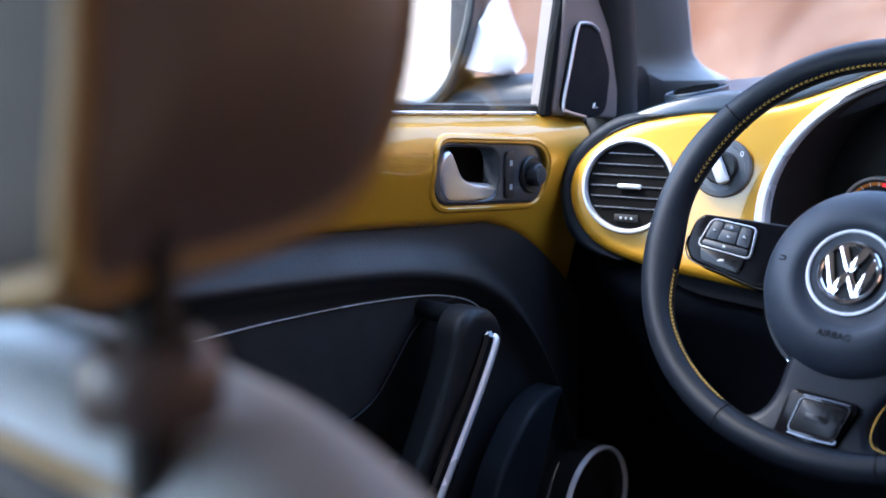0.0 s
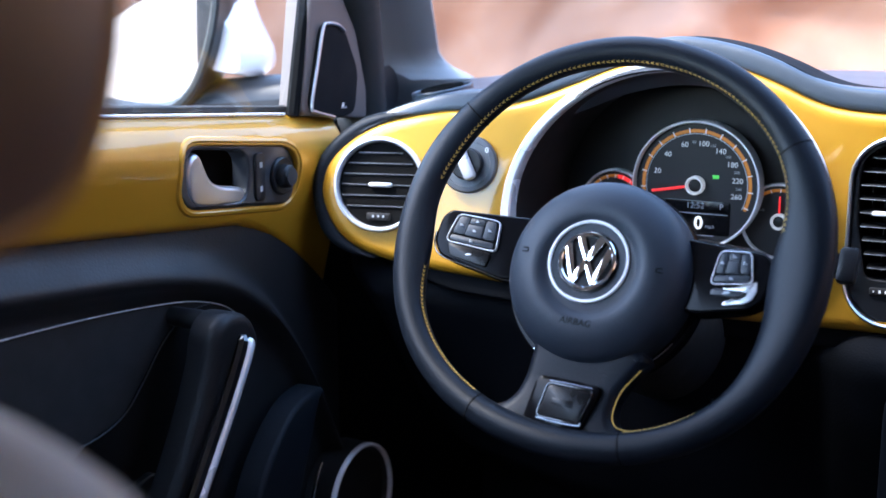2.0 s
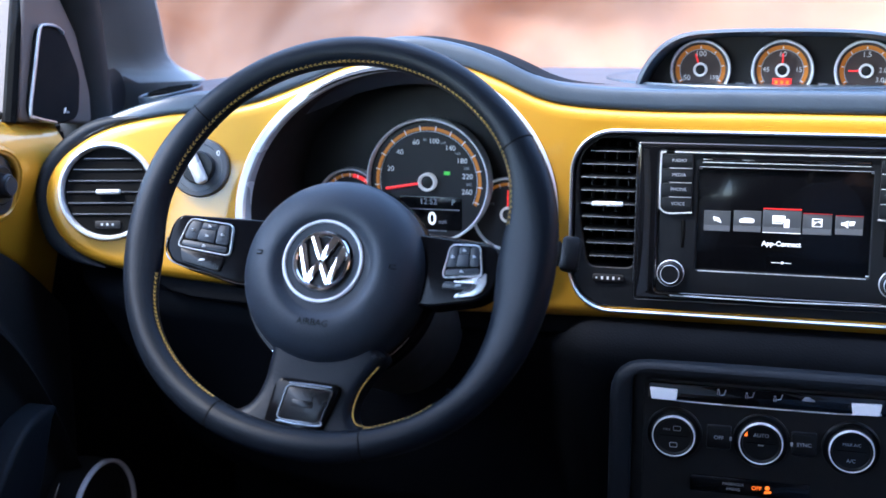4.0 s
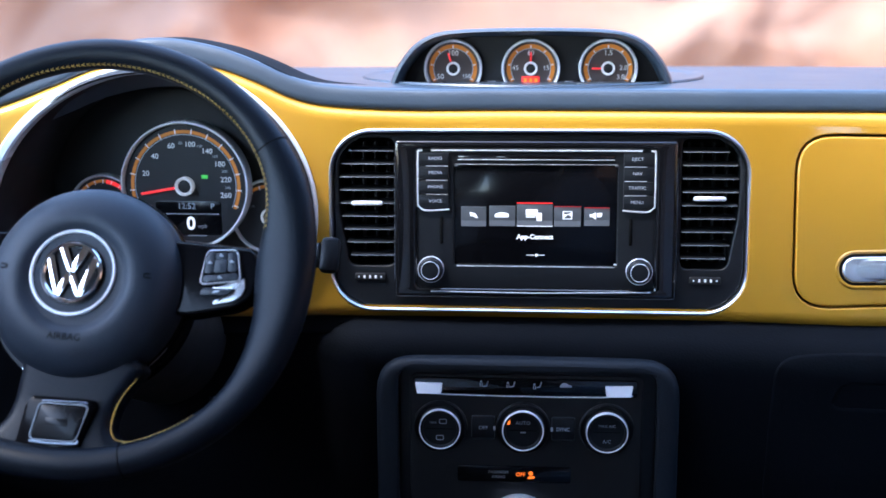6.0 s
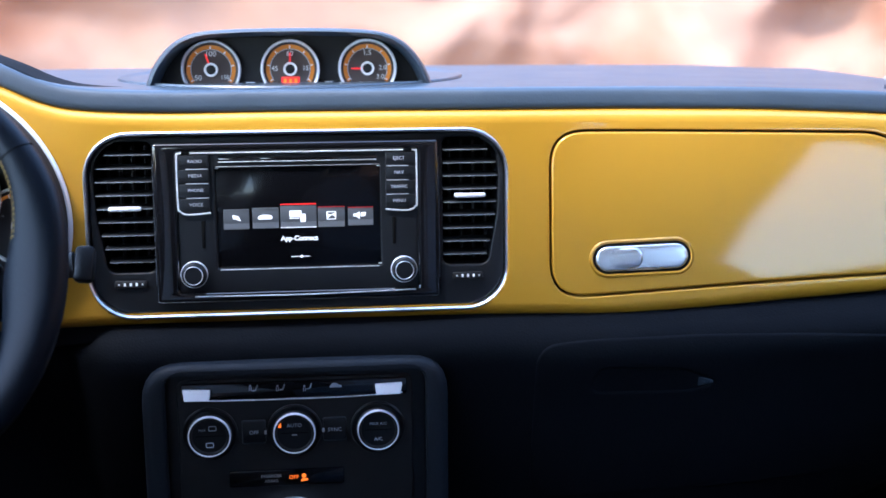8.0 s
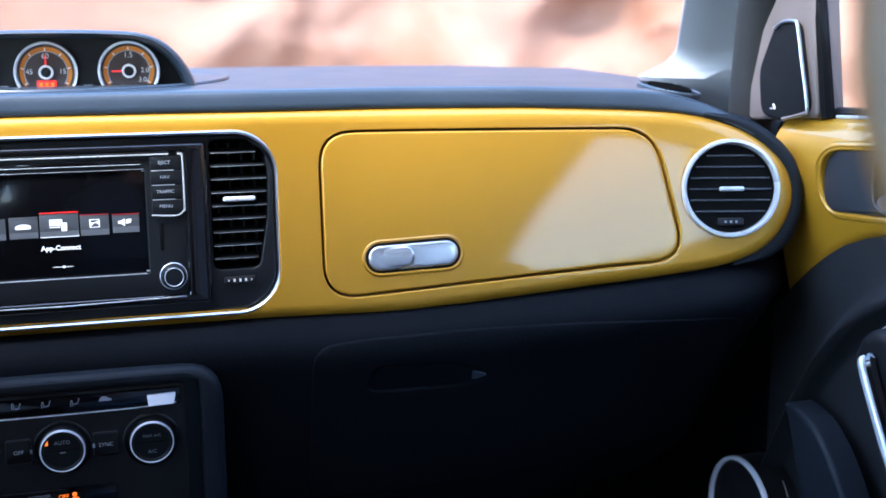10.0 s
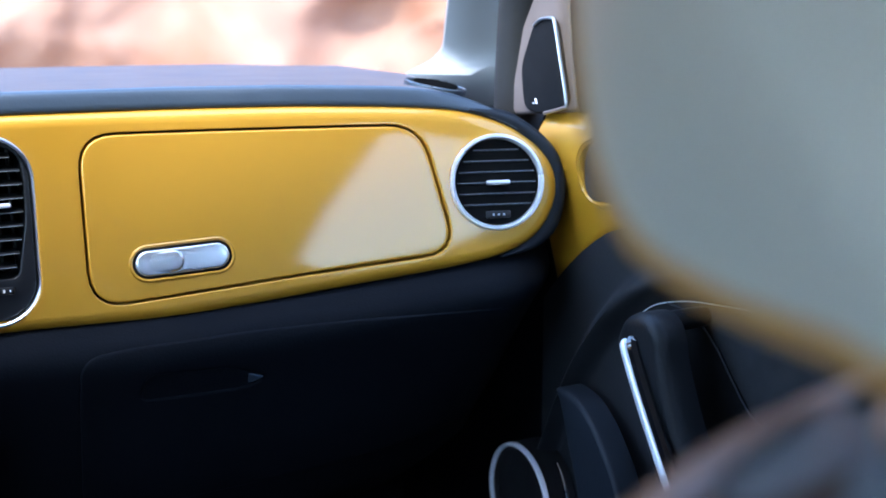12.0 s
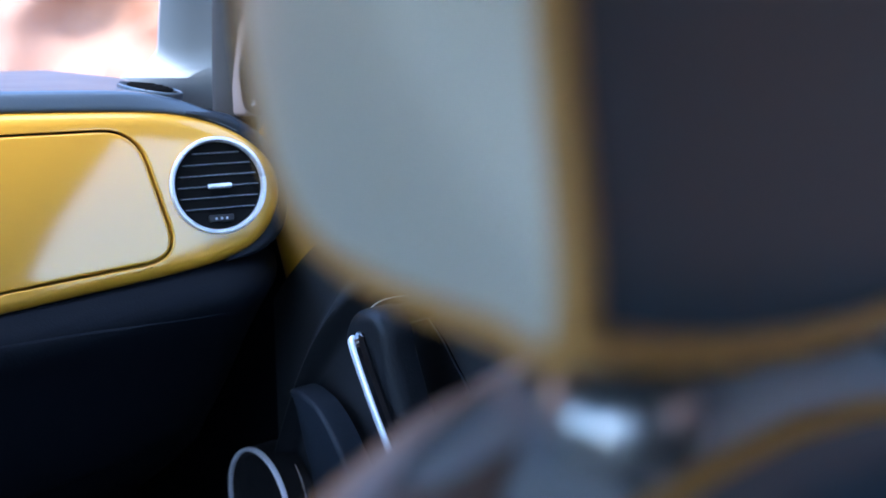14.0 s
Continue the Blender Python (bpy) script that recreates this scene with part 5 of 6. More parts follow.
for s in (-1, 1):
    shape = SPOKES[s]
    spoke = part("spoke", panel(roundpoly(shape["edge"], 0.006), [], spoke_z, roll=0.003, thick=0.025), spoke_black, wheel, "glossy black spoke")
    low_edge = [Vector(p) for p in (((-0.0665, -0.0215), (-0.082, -0.0232), (-0.112, -0.0180), (-0.1415, -0.0128), (-0.1505, -0.0030), (-0.1515, 0.008)) if s < 0 else ((0.080, 0.0372), (0.100, 0.0355), (0.120, 0.0340), (0.1365, 0.0325)))]
    part("spoke_edge", raised(tube([(p.x, p.y, -0.0006) for p in spline(low_edge, 4, closed=False)], 0.0007, n=6)), chrome, spoke)
    c00, c10, c11, c01 = (Vector(p) for p in shape["pad"])

    def at(u, v):
        """A place on the button pad, u across and v up."""
        return c00.lerp(c10, u).lerp(c01.lerp(c11, u), v)

    def patch(u0, v0, u1, v1, r, z0, z1, bev=0.0006):
        return raised(solid(roundpoly([at(u0, v0), at(u1, v0), at(u1, v1), at(u0, v1)], r, 3), z0, z1, bev))

    keypad = part("keypad", patch(0, 0, 1, 1, 0.005, -0.002, 0.0018), deep_black, spoke, "button pad with silver outline")
    part("outline", raised(hoop(roundpoly([at(-0.02, -0.03), at(1.02, -0.03), at(1.02, 1.03), at(-0.02, 1.03)], 0.0055, 5), 0.0009, -0.001, 0.0030, 0.0003)), satin, keypad)
    for u0, v0, u1, v1 in ((0.05, 0.04, 0.95, 0.25), (0.05, 0.30, 0.31, 0.95), (0.69, 0.30, 0.95, 0.95), (0.32, 0.72, 0.68, 0.95), (0.32, 0.30, 0.68, 0.71)):
        middle = (u0, v1) == (0.32, 0.71)
        b = part("button", patch(u0, v0, u1, v1, 0.0014 if middle else 0.003, 0.001, 0.0040 if middle else 0.0032), switch_dark, keypad)
        um, vm = (u0 + u1) / 2, (v0 + v1) / 2
        if not middle or s < 0:
            m = at(um, vm)
            part("mark", raised(hoop(roundpoly([m + Vector((-0.0016, -0.0011)), m + Vector((0.0018, -0.0006)), m + Vector((-0.0008, 0.0014))], 0.0003, 2), 0.0006, 0.0032, 0.0046, 0.0001)), key_ink, b)
    low = part("low_key", raised(solid(roundpoly(shape["low"], 0.003), -0.002, 0.0024, 0.001)), switch_dark if s > 0 else key_black, spoke)
    m = sum((Vector(p) for p in shape["low"]), Vector((0, 0))) / 4
    part("mark", raised(solid(roundpoly([m + Vector(p) for p in ((-0.003, -0.0016), (0.003, -0.0004), (0.0034, 0.0012), (-0.001, 0.0008))], 0.0006, 2), 0.0020, 0.0027, 0.0001)), key_ink, low)
    if s > 0:
        hook = [Vector(p) for p in ((0.1085, 0.0002), (0.1275, 0.0012), (0.1345, 0.0090), (0.1360, 0.0010), (0.1335, -0.0060), (0.1280, -0.0100), (0.1105, -0.0140), (0.1115, -0.0102), (0.1235, -0.0078), (0.1285, -0.0030), (0.1260, -0.0008), (0.1090, -0.0018))]
        part("silver_hook", raised(solid(roundpoly(hook, 0.0012, 3), -0.001, 0.0018, 0.0006)), satin, spoke, "satin silver key surround")

# the lower spoke, wrapped in leather, with a glossy plate
o = spline([(-0.034, -0.062), (-0.037, -0.080), (-0.0385, -0.100), (-0.0432, -0.116), (-0.054, -0.1265), (-0.078, -0.1330), (-0.05, -0.146), (0.0, -0.150), (0.055, -0.146), (0.085, -0.1250), (0.0623, -0.1262), (0.0490, -0.1252), (0.0437, -0.1147), (0.0458, -0.1000), (0.0560, -0.080), (0.062, -0.068), (0.045, -0.058), (0.0, -0.056)], 5)
foot = part("lower_spoke", panel(o, [], lambda x, y: -0.017 + 0.10 * max(0, -0.10 - y), roll=0.009, thick=0.022, cut=0.012), leather, wheel, "leather wrapped lower spoke", smooth=60)
plate_o = roundpoly([(-0.0290, -0.1415), (0.0215, -0.1410), (0.0325, -0.1030), (0.0300, -0.0970), (-0.0200, -0.0970), (-0.0245, -0.1030)], 0.005)
plate = part("badge_frame", solid(plate_o, -0.030, -0.0100, 0.003), spoke_black, foot, "piano black badge frame")
face = roundpoly([(-0.0150, -0.1300), (0.0205, -0.1298), (0.0268, -0.1030), (-0.0110, -0.1035)], 0.004)
badge = part("badge", solid(face, -0.012, -0.0080, 0.0012), key_black, plate)
part("badge_line", hoop(offset(face, 0.0018), 0.0016, -0.011, -0.0076, 0.0005), gloss_black, plate)
# Two fine metal lines imitate highlights on the edges of the black plate.
part("badge_low_glint", tube([(p.x, p.y, -0.0074) for p in spline([(-0.0150, -0.1322), (0.0, -0.1328), (0.0205, -0.1320), (0.0232, -0.1290)], 5, closed=False)], 0.0006, n=6), dark_metal, plate)
part("badge_top_glint", tube([(p.x, p.y, -0.0074) for p in spline([(-0.010, -0.1008), (0.010, -0.1002), (0.0265, -0.1002)], 5, closed=False)], 0.0003, n=6), dark_metal, plate)
part("badge_foot", tube([(p.x, p.y, -0.0095) for p in spline([(-0.0285, -0.1392), (0.0, -0.1405), (0.0210, -0.1396)], 5, closed=False)], 0.0013, n=6), dark_metal, plate)
part("letter_bar", box(0.004, -0.1165, -0.0078, 0.018, 0.0055, 0.0006, 0.0002), key_black, badge)
pts = spline([(0.0585, -0.0775), (0.0475, -0.0955), (0.0440, -0.1085), (0.0440, -0.1185), (0.0482, -0.1252), (0.0560, -0.1264), (0.0640, -0.1256)], 9, closed=False)
part("stitching", joined([tube([(p.x + 0.0005 * k, p.y, -0.0190), (0.35 * p.x + 0.65 * q.x - 0.0005 * k, 0.35 * p.y + 0.65 * q.y, -0.0190)], 0.00032, n=4) for p, q in zip(pts, pts[1:]) for k in (-1, 1)]), thread, foot, "yellow stitching")

column = thing("steering_column", WHEEL @ pose(0, -0.010, -0.04), "black steering column shroud with two stalks", "steering column")
part("shroud", loft([[(k * 0.062 * math.cos(a), k * (0.058 if math.sin(a) > 0 else 0.07) * math.sin(a), z) for a in [2 * math.pi * j / 32 for j in range(32)]] for z, k in ((-0.015, 0.80), (-0.022, 0.95), (-0.04, 1.0), (-0.10, 1.02), (-0.22, 0.95))]), matt_black, column)
for s, up in ((-0.74, 0.4), (1, 1)):
    stalk = part("stalk", tube([(s * 0.05, 0.02, -0.055), (s * 0.10, 0.020 + 0.016 * up, -0.050), (s * 0.15, 0.020 + 0.030 * up, -0.045), (s * 0.180, 0.020 + 0.036 * up, -0.042)], [0.008, 0.0075, 0.0085, 0.011], n=12, squash=0.8), matt_black, column, "black control stalk")
    part("tip", box(s * 0.188, 0.020 + 0.036 * up, -0.041, 0.016, 0.030, 0.014, 0.004), satin_black, stalk)
part("key_ring", tube([(0.100, -0.070 - 0.012 * t, -0.05) for t in (0, 1, 2)], 0.0022, n=8), chrome, column, "small chrome lever")


# ---- doors ----
def door_top(y):
    """The height of the window ledge."""
    return 0.7355 - 0.0690 * y


def door_low(y):
    """The lower edge of the lacquered panel."""
    c = 0.635 - 0.098 * (y + 0.15)
    return c if y < -0.21 else c - 2.2 * (y + 0.21) ** 2 - 0.16 * (y + 0.21)


RIDGE = spline([(-1.10, 0.700), (-0.751, 0.658), (-0.615, 0.641), (-0.501, 0.631), (-0.361, 0.616), (-0.28, 0.600), (-0.235, 0.584), (-0.19, 0.556), (-0.156, 0.524), (-0.12, 0.478), (-0.08, 0.41), (0.0, 0.25)], 6, closed=False)


def ridge_z(y):
    """The crest of the ridge on the lower door trim."""
    return float(np.interp(y, [p.x for p in RIDGE], [p.y for p in RIDGE]))


def make_door(s):
    """s is -1 for the driver's door and 1 for the passenger's. Local x runs forward on the driver's side, local z into the cabin."""
    flip = s > 0
    m = pose(0.74 * s, 0, 0, 90, 0, 90) if s < 0 else pose(0.74 * s, 0, 0, 90, 0, -90)
    d = thing("door_1" if s < 0 else "door_2", m, "closed car door with ochre-yellow upper trim and black lower trim", "door", "front doors", "structure")
    F = lambda bm: flipped(bm, flip)
    fm = lambda x, y, z, rz=0: pose(-x if flip else x, y, z, 0, 0, -rz if flip else rz)
    ys = [-1.02 + 0.03 * k for k in range(34)]
    upper = [Vector((y, door_low(y))) for y in ys] + [Vector((y, door_top(y))) for y in ys[::-1]]
    def up_h(y, z):
        t = (door_top(y) - z)
        return 0.016 * min(1, max(0, (t - 0.008) / 0.028)) ** 0.6 - 0.012 * max(0, (t - 0.05) / 0.05)
    BZ = lambda dy: 0.6925 - 0.10 * dy
    slot = roundpoly([(-0.309, BZ(-0.092) - 0.031), (-0.125, BZ(0.092) - 0.031), (-0.125, BZ(0.092) + 0.032), (-0.309, BZ(-0.092) + 0.032)], 0.031)
    top = part("upper_trim", F(panel(upper, [offset(slot, -0.002)], up_h, roll=0.010, thick=0.03, hole_roll=0.003, cut=0.009)), yellow, d, "glossy ochre-yellow upper door trim")
    lip = hoop(offset(slot, 0.007), 0.006, -0.004, 0.0018, 0.0016)
    for v in lip.verts:
        v.co.z += up_h(v.co.x, v.co.y)
    part("raised_lip", F(lip), yellow, top)
    # the handle plate
    plate = part("handle_plate", F(panel(slot, [roundpoly([(-0.296, 0.676), (-0.206, 0.666), (-0.202, 0.716), (-0.296, 0.727)], 0.020)], lambda y, z: 0.0095, roll=0.004, thick=0.02, hole_roll=0.003)), slat_mat, d, "dark grey handle plate")
    part("recess", F(solid(offset(slot, -0.003), -0.030, -0.024, 0.001)), deep_black, plate)
    lever = spline([(-0.297, 0.690), (-0.289, 0.672), (-0.262, 0.6665), (-0.211, 0.6655), (-0.2085, 0.6795), (-0.245, 0.6870), (-0.262, 0.6960), (-0.275, 0.718), (-0.285, 0.7215), (-0.295, 0.7120)], 5)
    part("lever", F(panel(lever, [], lambda y, z: 0.010 - 0.02 * max(0, min(1, (y + 0.25) / 0.05)) ** 2 * 0.2, roll=0.006, thick=0.018, cut=0.01)), brushed, d, "brushed silver door lever")
    if s < 0:
        sw = part("lock_switch", F(solid(rrect(-0.188, 0.6885, 0.016, 0.048, 0.005, 4), 0.009, 0.0125, 0.0015)), satin_black, plate)
        for dz in (0.012, -0.012):
            part("lock_icon", F(box(-0.188, 0.6885 + dz, 0.0127, 0.0045, 0.0055, 0.0005, 0)), dim_ink, sw)
        base = part("mirror_control", lathe([(0.0195, 0.0), (0.0195, 0.0120), (0.0180, 0.0135), (0.0140, 0.0125), (0.0125, 0.0125), (0.0118, 0.0200), (0.0100, 0.0220), (0.0, 0.0220)], 36), satin_black, plate, "black mirror adjuster knob", m=fm(-0.150, 0.685, 0))
        part("cap", lathe([(0.0090, 0.0215), (0.0088, 0.0240), (0.0, 0.0245)], 28), slat_mat, base)
    # window ledge, seal and glass
    part("window_seal", F(tube([(y, door_top(y) + 0.004, -0.020) for y in ys], 0.006, n=8)), rubber, d)
    part("ledge_line", F(tube([(y, door_top(y) + 0.001, -0.006) for y in ys if y < -0.11], 0.0018, n=6)), satin, d, "thin bright ledge line")
    # black middle: a rounded ridge arches over the insert and falls away at the front
    def mid_h(y, z):
        t = ridge_z(y) - z
        return -0.004 + (0.020 * math.exp(-(t / 0.019) ** 2) if t < 0 else 0.024 * math.exp(-(t / 0.013) ** 2) - 0.004)
    rows = []
    for k in range(84):
        y = -1.02 + 0.99 * k / 83
        zt, zr = door_low(y) + 0.004, ridge_z(y)
        line = [zt + (zr + 0.045 - zt) * j / 5 for j in range(5)] + [zr + 0.045 - 0.005 * j for j in range(18)] + [zr - 0.045 + (0.06 - zr + 0.045) * j / 4 for j in range(5)]
        rows.append([(y, min(z, zt), mid_h(y, min(z, zt))) for z in line])
    part("lower_trim", F(loft(rows, closed=False, caps=False)), door_skin, d, "black moulded lower door trim", smooth=60)
    # cloth insert bounded by a fine pale line
    seam = [(-0.95, 0.640), (-0.80, 0.622), (-0.624, 0.603), (-0.497, 0.599), (-0.40, 0.594), (-0.31, 0.585), (-0.26, 0.574), (-0.228, 0.560), (-0.20, 0.535)]
    ins = spline(seam + [(-0.19, 0.50), (-0.26, 0.44), (-0.40, 0.40), (-0.70, 0.38), (-0.95, 0.40)], 6)
    part("insert", F(panel(ins, [], lambda y, z: -0.002, roll=0.002, thick=0.006, cut=0.05)), insert_skin, d, "black cloth insert")
    part("insert_line", F(tube([(p.x, p.y, 0.0) for p in spline(seam, 6, closed=False)], 0.0007, n=6)), satin, d, "fine pale seam")
    # the pull handle: an upright grip with a bright strip, and a flat black plate as the recess's shade
    leg = spline([(-0.279, 0.545), (-0.284, 0.568), (-0.300, 0.581), (-0.325, 0.585), (-0.343, 0.572), (-0.351, 0.540), (-0.371, 0.485), (-0.404, 0.415), (-0.450, 0.345), (-0.430, 0.310), (-0.392, 0.345), (-0.340, 0.440), (-0.300, 0.510)], 5)
    scoop = spline([(-0.285, 0.571), (-0.308, 0.566), (-0.335, 0.547), (-0.360, 0.521), (-0.388, 0.497), (-0.430, 0.486), (-0.470, 0.455), (-0.470, 0.400), (-0.400, 0.370), (-0.340, 0.440), (-0.295, 0.530)], 5)
    pull = part("pull_handle", F(panel(leg, [], lambda y, z: 0.074 - 0.25 * max(0, -0.345 - y), roll=0.012, thick=0.030, cut=0.012)), pull_skin, d, "black upright pull handle", smooth=60)
    arm = spline([(-0.291, 0.545, 0.052), (-0.297, 0.558, 0.056), (-0.303, 0.566, 0.046), (-0.309, 0.571, 0.026), (-0.313, 0.573, -0.004)], 6, closed=False)
    part("arm", F(tube(arm, [0.0135 - 0.0045 * k / (len(arm) - 1) for k in range(len(arm))], n=16)), pull_skin, pull, "curved upper arm of the handle", smooth=60)
    well = part("recess_shade", F(panel(scoop, [], lambda y, z: 0.0015, roll=0.001, thick=0.003, cut=0.03)), deep_black, d, "flat black plate for the shade of a hollow")
    edge = spline([(-0.262, 0.574), (-0.285, 0.574), (-0.308, 0.568), (-0.335, 0.549), (-0.360, 0.523), (-0.388, 0.499), (-0.430, 0.488), (-0.50, 0.488)], 6, closed=False)
    part("recess_edge", F(tube([(p.x, p.y, 0.0022) for p in edge], 0.0008, n=6)), slat_mat, well)
    part("recess_shelf", F(panel(roundpoly([(-0.46, 0.415), (-0.36, 0.438), (-0.345, 0.425), (-0.44, 0.390)], 0.008), [], lambda y, z: 0.010, roll=0.003, thick=0.010)), satin_black, well)
    strip_path = spline([(-0.3035, 0.5570, 0.0770), (-0.3075, 0.5500, 0.0812), (-0.3360, 0.5050, 0.0820), (-0.3760, 0.4420, 0.0800), (-0.406, 0.390, 0.076)], 6, closed=False)
    part("strip", F(tube(strip_path, [0.0032 + 0.0020 * min(1, k / 4) for k in range(len(strip_path))], n=20, squash=0.9)), satin, pull, "bright chrome strip")
    part("strip_seat", F(tube([p + Vector((-0.0055, 0.002, -0.004)) for p in strip_path], 0.0060, n=8)), gloss_black, pull)
    # loudspeaker and pocket
    spk = part("loudspeaker", F(lathe([(0.0, 0.004), (0.057, 0.006), (0.0615, 0.011), (0.0655, 0.011), (0.0660, -0.024)], 48)), matt_black, d, "round loudspeaker with a silver ring", m=fm(-0.038, 0.2935, 0.018))
    # A tapered chrome sliver stands in for a glint beside the ring.
    glint = [(0.098 * math.cos(radians(a)), 0.098 * math.sin(radians(a)), 0.006) for a in range(136, 182, 5)]
    part("outer_glint", F(tube(glint, [0.0008 + 0.0022 * math.sin(math.pi * k / (len(glint) - 1)) for k in range(len(glint))], n=8)), chrome, spk, "chrome sliver in place of a glint")
    part("ring", F(lathe([(0.0612, 0.010), (0.0615, 0.0142), (0.0625, 0.0155), (0.0648, 0.0155), (0.0658, 0.0142), (0.0661, 0.010)], 72)), bright_ring, spk, "satin silver ring")
    blade = spline([(-0.117, 0.450), (-0.132, 0.455), (-0.168, 0.450), (-0.196, 0.435), (-0.222, 0.412), (-0.244, 0.385), (-0.262, 0.345), (-0.275, 0.280), (-0.270, 0.200), (-0.200, 0.190), (-0.185, 0.310), (-0.165, 0.360), (-0.147, 0.397), (-0.128, 0.438)], 6)
    part("pocket", F(panel(blade, [], lambda y, z: 0.038 - 0.06 * (y + 0.16), roll=0.006, thick=0.03, cut=0.03)), console_skin, d, "moulded door pocket")
    return d


make_door(-1)
make_door(1)


def tweeter(s):
    """The corner panel ahead of the side window, with its loudspeaker cover."""
    flip = s > 0
    m = pose(0.736 * s, 0, 0, 90, 0, 90) if s < 0 else pose(0.736 * s, 0, 0, 90, 0, -90)
    t = thing("tweeter_panel", m, "dark corner panel with a silver edged loudspeaker cover", "speaker", "corner loudspeakers")
    o = roundpoly([(-0.102, 0.742), (0.030, 0.728), (0.030, 0.800), (-0.02, 0.870), (-0.045, 0.905), (-0.074, 0.905)], 0.010)
    part("plate", flipped(panel(o, [], flat, roll=0.004, thick=0.03), flip), plate_grey, t)
    c = roundpoly([(-0.093, 0.748), (-0.040, 0.734), (-0.004, 0.738), (0.004, 0.785), (-0.024, 0.834), (-0.066, 0.837)], 0.013)
    cover = part("cover", flipped(panel(c, [], lambda y, z: 0.006, roll=0.003, thick=0.008), flip), mesh_black, t, "black mesh loudspeaker cover")
    part("edge", flipped(tube([(p.x, p.y, 0.007) for p in spline([(-0.050, 0.737), (-0.085, 0.745), (-0.093, 0.752), (-0.080, 0.795), (-0.068, 0.832), (-0.060, 0.8375), (-0.040, 0.836), (-0.026, 0.829)], 6, closed=False)], 0.0019, n=8), flip), brushed, cover, "satin silver edge")
    badge = part("badge", flipped(solid(roundpoly([(-0.034, 0.7455), (-0.031, 0.7455), (-0.0285, 0.7510), (-0.0315, 0.7510)], 0.0008, 3), 0.006, 0.0068, 0.0002), flip), white_ink, cover, "small white badge")
    part("bar", flipped(solid(roundpoly([(-0.029, 0.7450), (-0.0235, 0.7450), (-0.0245, 0.7470), (-0.028, 0.7470)], 0.0006, 3), 0.006, 0.0068, 0.0002), flip), dim_ink, badge)
    part("window_post", flipped(tube([(-0.108, 0.742, -0.008), (-0.095, 0.80, -0.008), (-0.074, 0.88, -0.010), (-0.040, 0.96, -0.024)], 0.007, n=8), flip), deep_black, t)


tweeter(-1)
tweeter(1)
for s, k in ((-1, 2), (1, 3)):
    pane("window_%d" % k, [(0.748 * s, -0.05, 0.735), (0.748 * s, -1.05, 0.80), (0.69 * s, -1.05, 1.07), (0.69 * s, -0.30, 1.07), (0.735 * s, -0.07, 0.90)], "clear door window")


# ---- top vents ----
def top_vent(x):
    k = 1 if x > 0 else -1
    v = thing("demist_vent", pose(x, 0.038, 0.7625, 4, 9 * k, -8 * k), "black oval slotted demister vent", "air vent", "demister vents")
    o = ring(0, 0, 0.034, 0.042, n=48)
    part("frame", hoop(o, 0.0030, -0.02, 0.0036, 0.0012), pad_skin, v)
    part("well", solid(offset(o, -0.0028), -0.014, 0.0024, 0.0004), deep_black, v)
    for n in range(6):
        yy = -0.029 + 0.0116 * n
        half = 0.0285 * math.sqrt(max(0, 1 - (yy / 0.0375) ** 2))
        bm = box(0, 0, 0, 2 * half, 0.0012, 0.0036, 0.0003)
        bm.transform(pose(0, yy, 0.0034, 0, 0, 24 * k))
        part("slat", bm, deep_black, v)


top_vent(-0.642)
top_vent(0.642)


# ---- door mirror outside ----
mirror = thing("door_mirror", pose(-1.012, 0.0, 0.815, 90, 0, 12), "white door mirror with black base on the driver's side", "mirror")
mo = spline([(-0.104, -0.066), (-0.085, -0.078), (-0.031, -0.084), (0.008, -0.0795), (0.036, -0.060), (0.053, -0.032), (0.0676, 0.009), (0.0755, 0.049), (0.074, 0.078), (0.055, 0.090), (-0.09, 0.090), (-0.106, 0.072)], 5)
rim_o = offset(mo, 0.010)
shell_o = roundpoly([(-0.118, -0.030), (0.035, -0.037), (0.111, -0.046), (0.114, -0.020), (0.092, 0.022), (0.080, 0.060), (0.060, 0.098), (-0.10, 0.098), (-0.12, 0.06)], 0.012, 5)
part("housing", loft([[(cx + (p.x - cx) * k, p.y * k + dy, z) for p in shell_o] for z, k, cx, dy in ((-0.012, 0.90, -0.02, 0.002), (-0.035, 0.985, 0.0, 0.0), (-0.065, 1.0, 0.0, 0.0), (-0.105, 0.94, 0.0, 0.004), (-0.135, 0.78, 0.0, 0.012), (-0.150, 0.45, 0.0, 0.02))]), white_paint, mirror, "white painted shell", smooth=60)
part("lower_shell", loft([[(p.x * k, p.y * k, z) for p in rim_o] for z, k in ((-0.012, 1.0), (-0.02, 1.0), (-0.055, 0.96), (-0.085, 0.82), (-0.10, 0.5))]), satin_black, mirror, "black lower shell", smooth=60)
part("bezel", hoop(rim_o, 0.0115, -0.02, 0.010, 0.003), satin_black, mirror)
part("glass", solid(mo, -0.004, 0.002, 0.0004), mirror_glass, mirror, "mirror glass", m=pose(0, 0, 0.0015, 5, 0, 0))
part("stalk", loft([[(0.02 + 0.22 * t, -0.080 + 0.018 * t + 0.030 * math.sin(a), -0.055 + 0.045 * math.cos(a)) for a in [2 * math.pi * j / 14 for j in range(14)]] for t in (0, 0.5, 1.0, 1.15)]), satin_black, mirror)


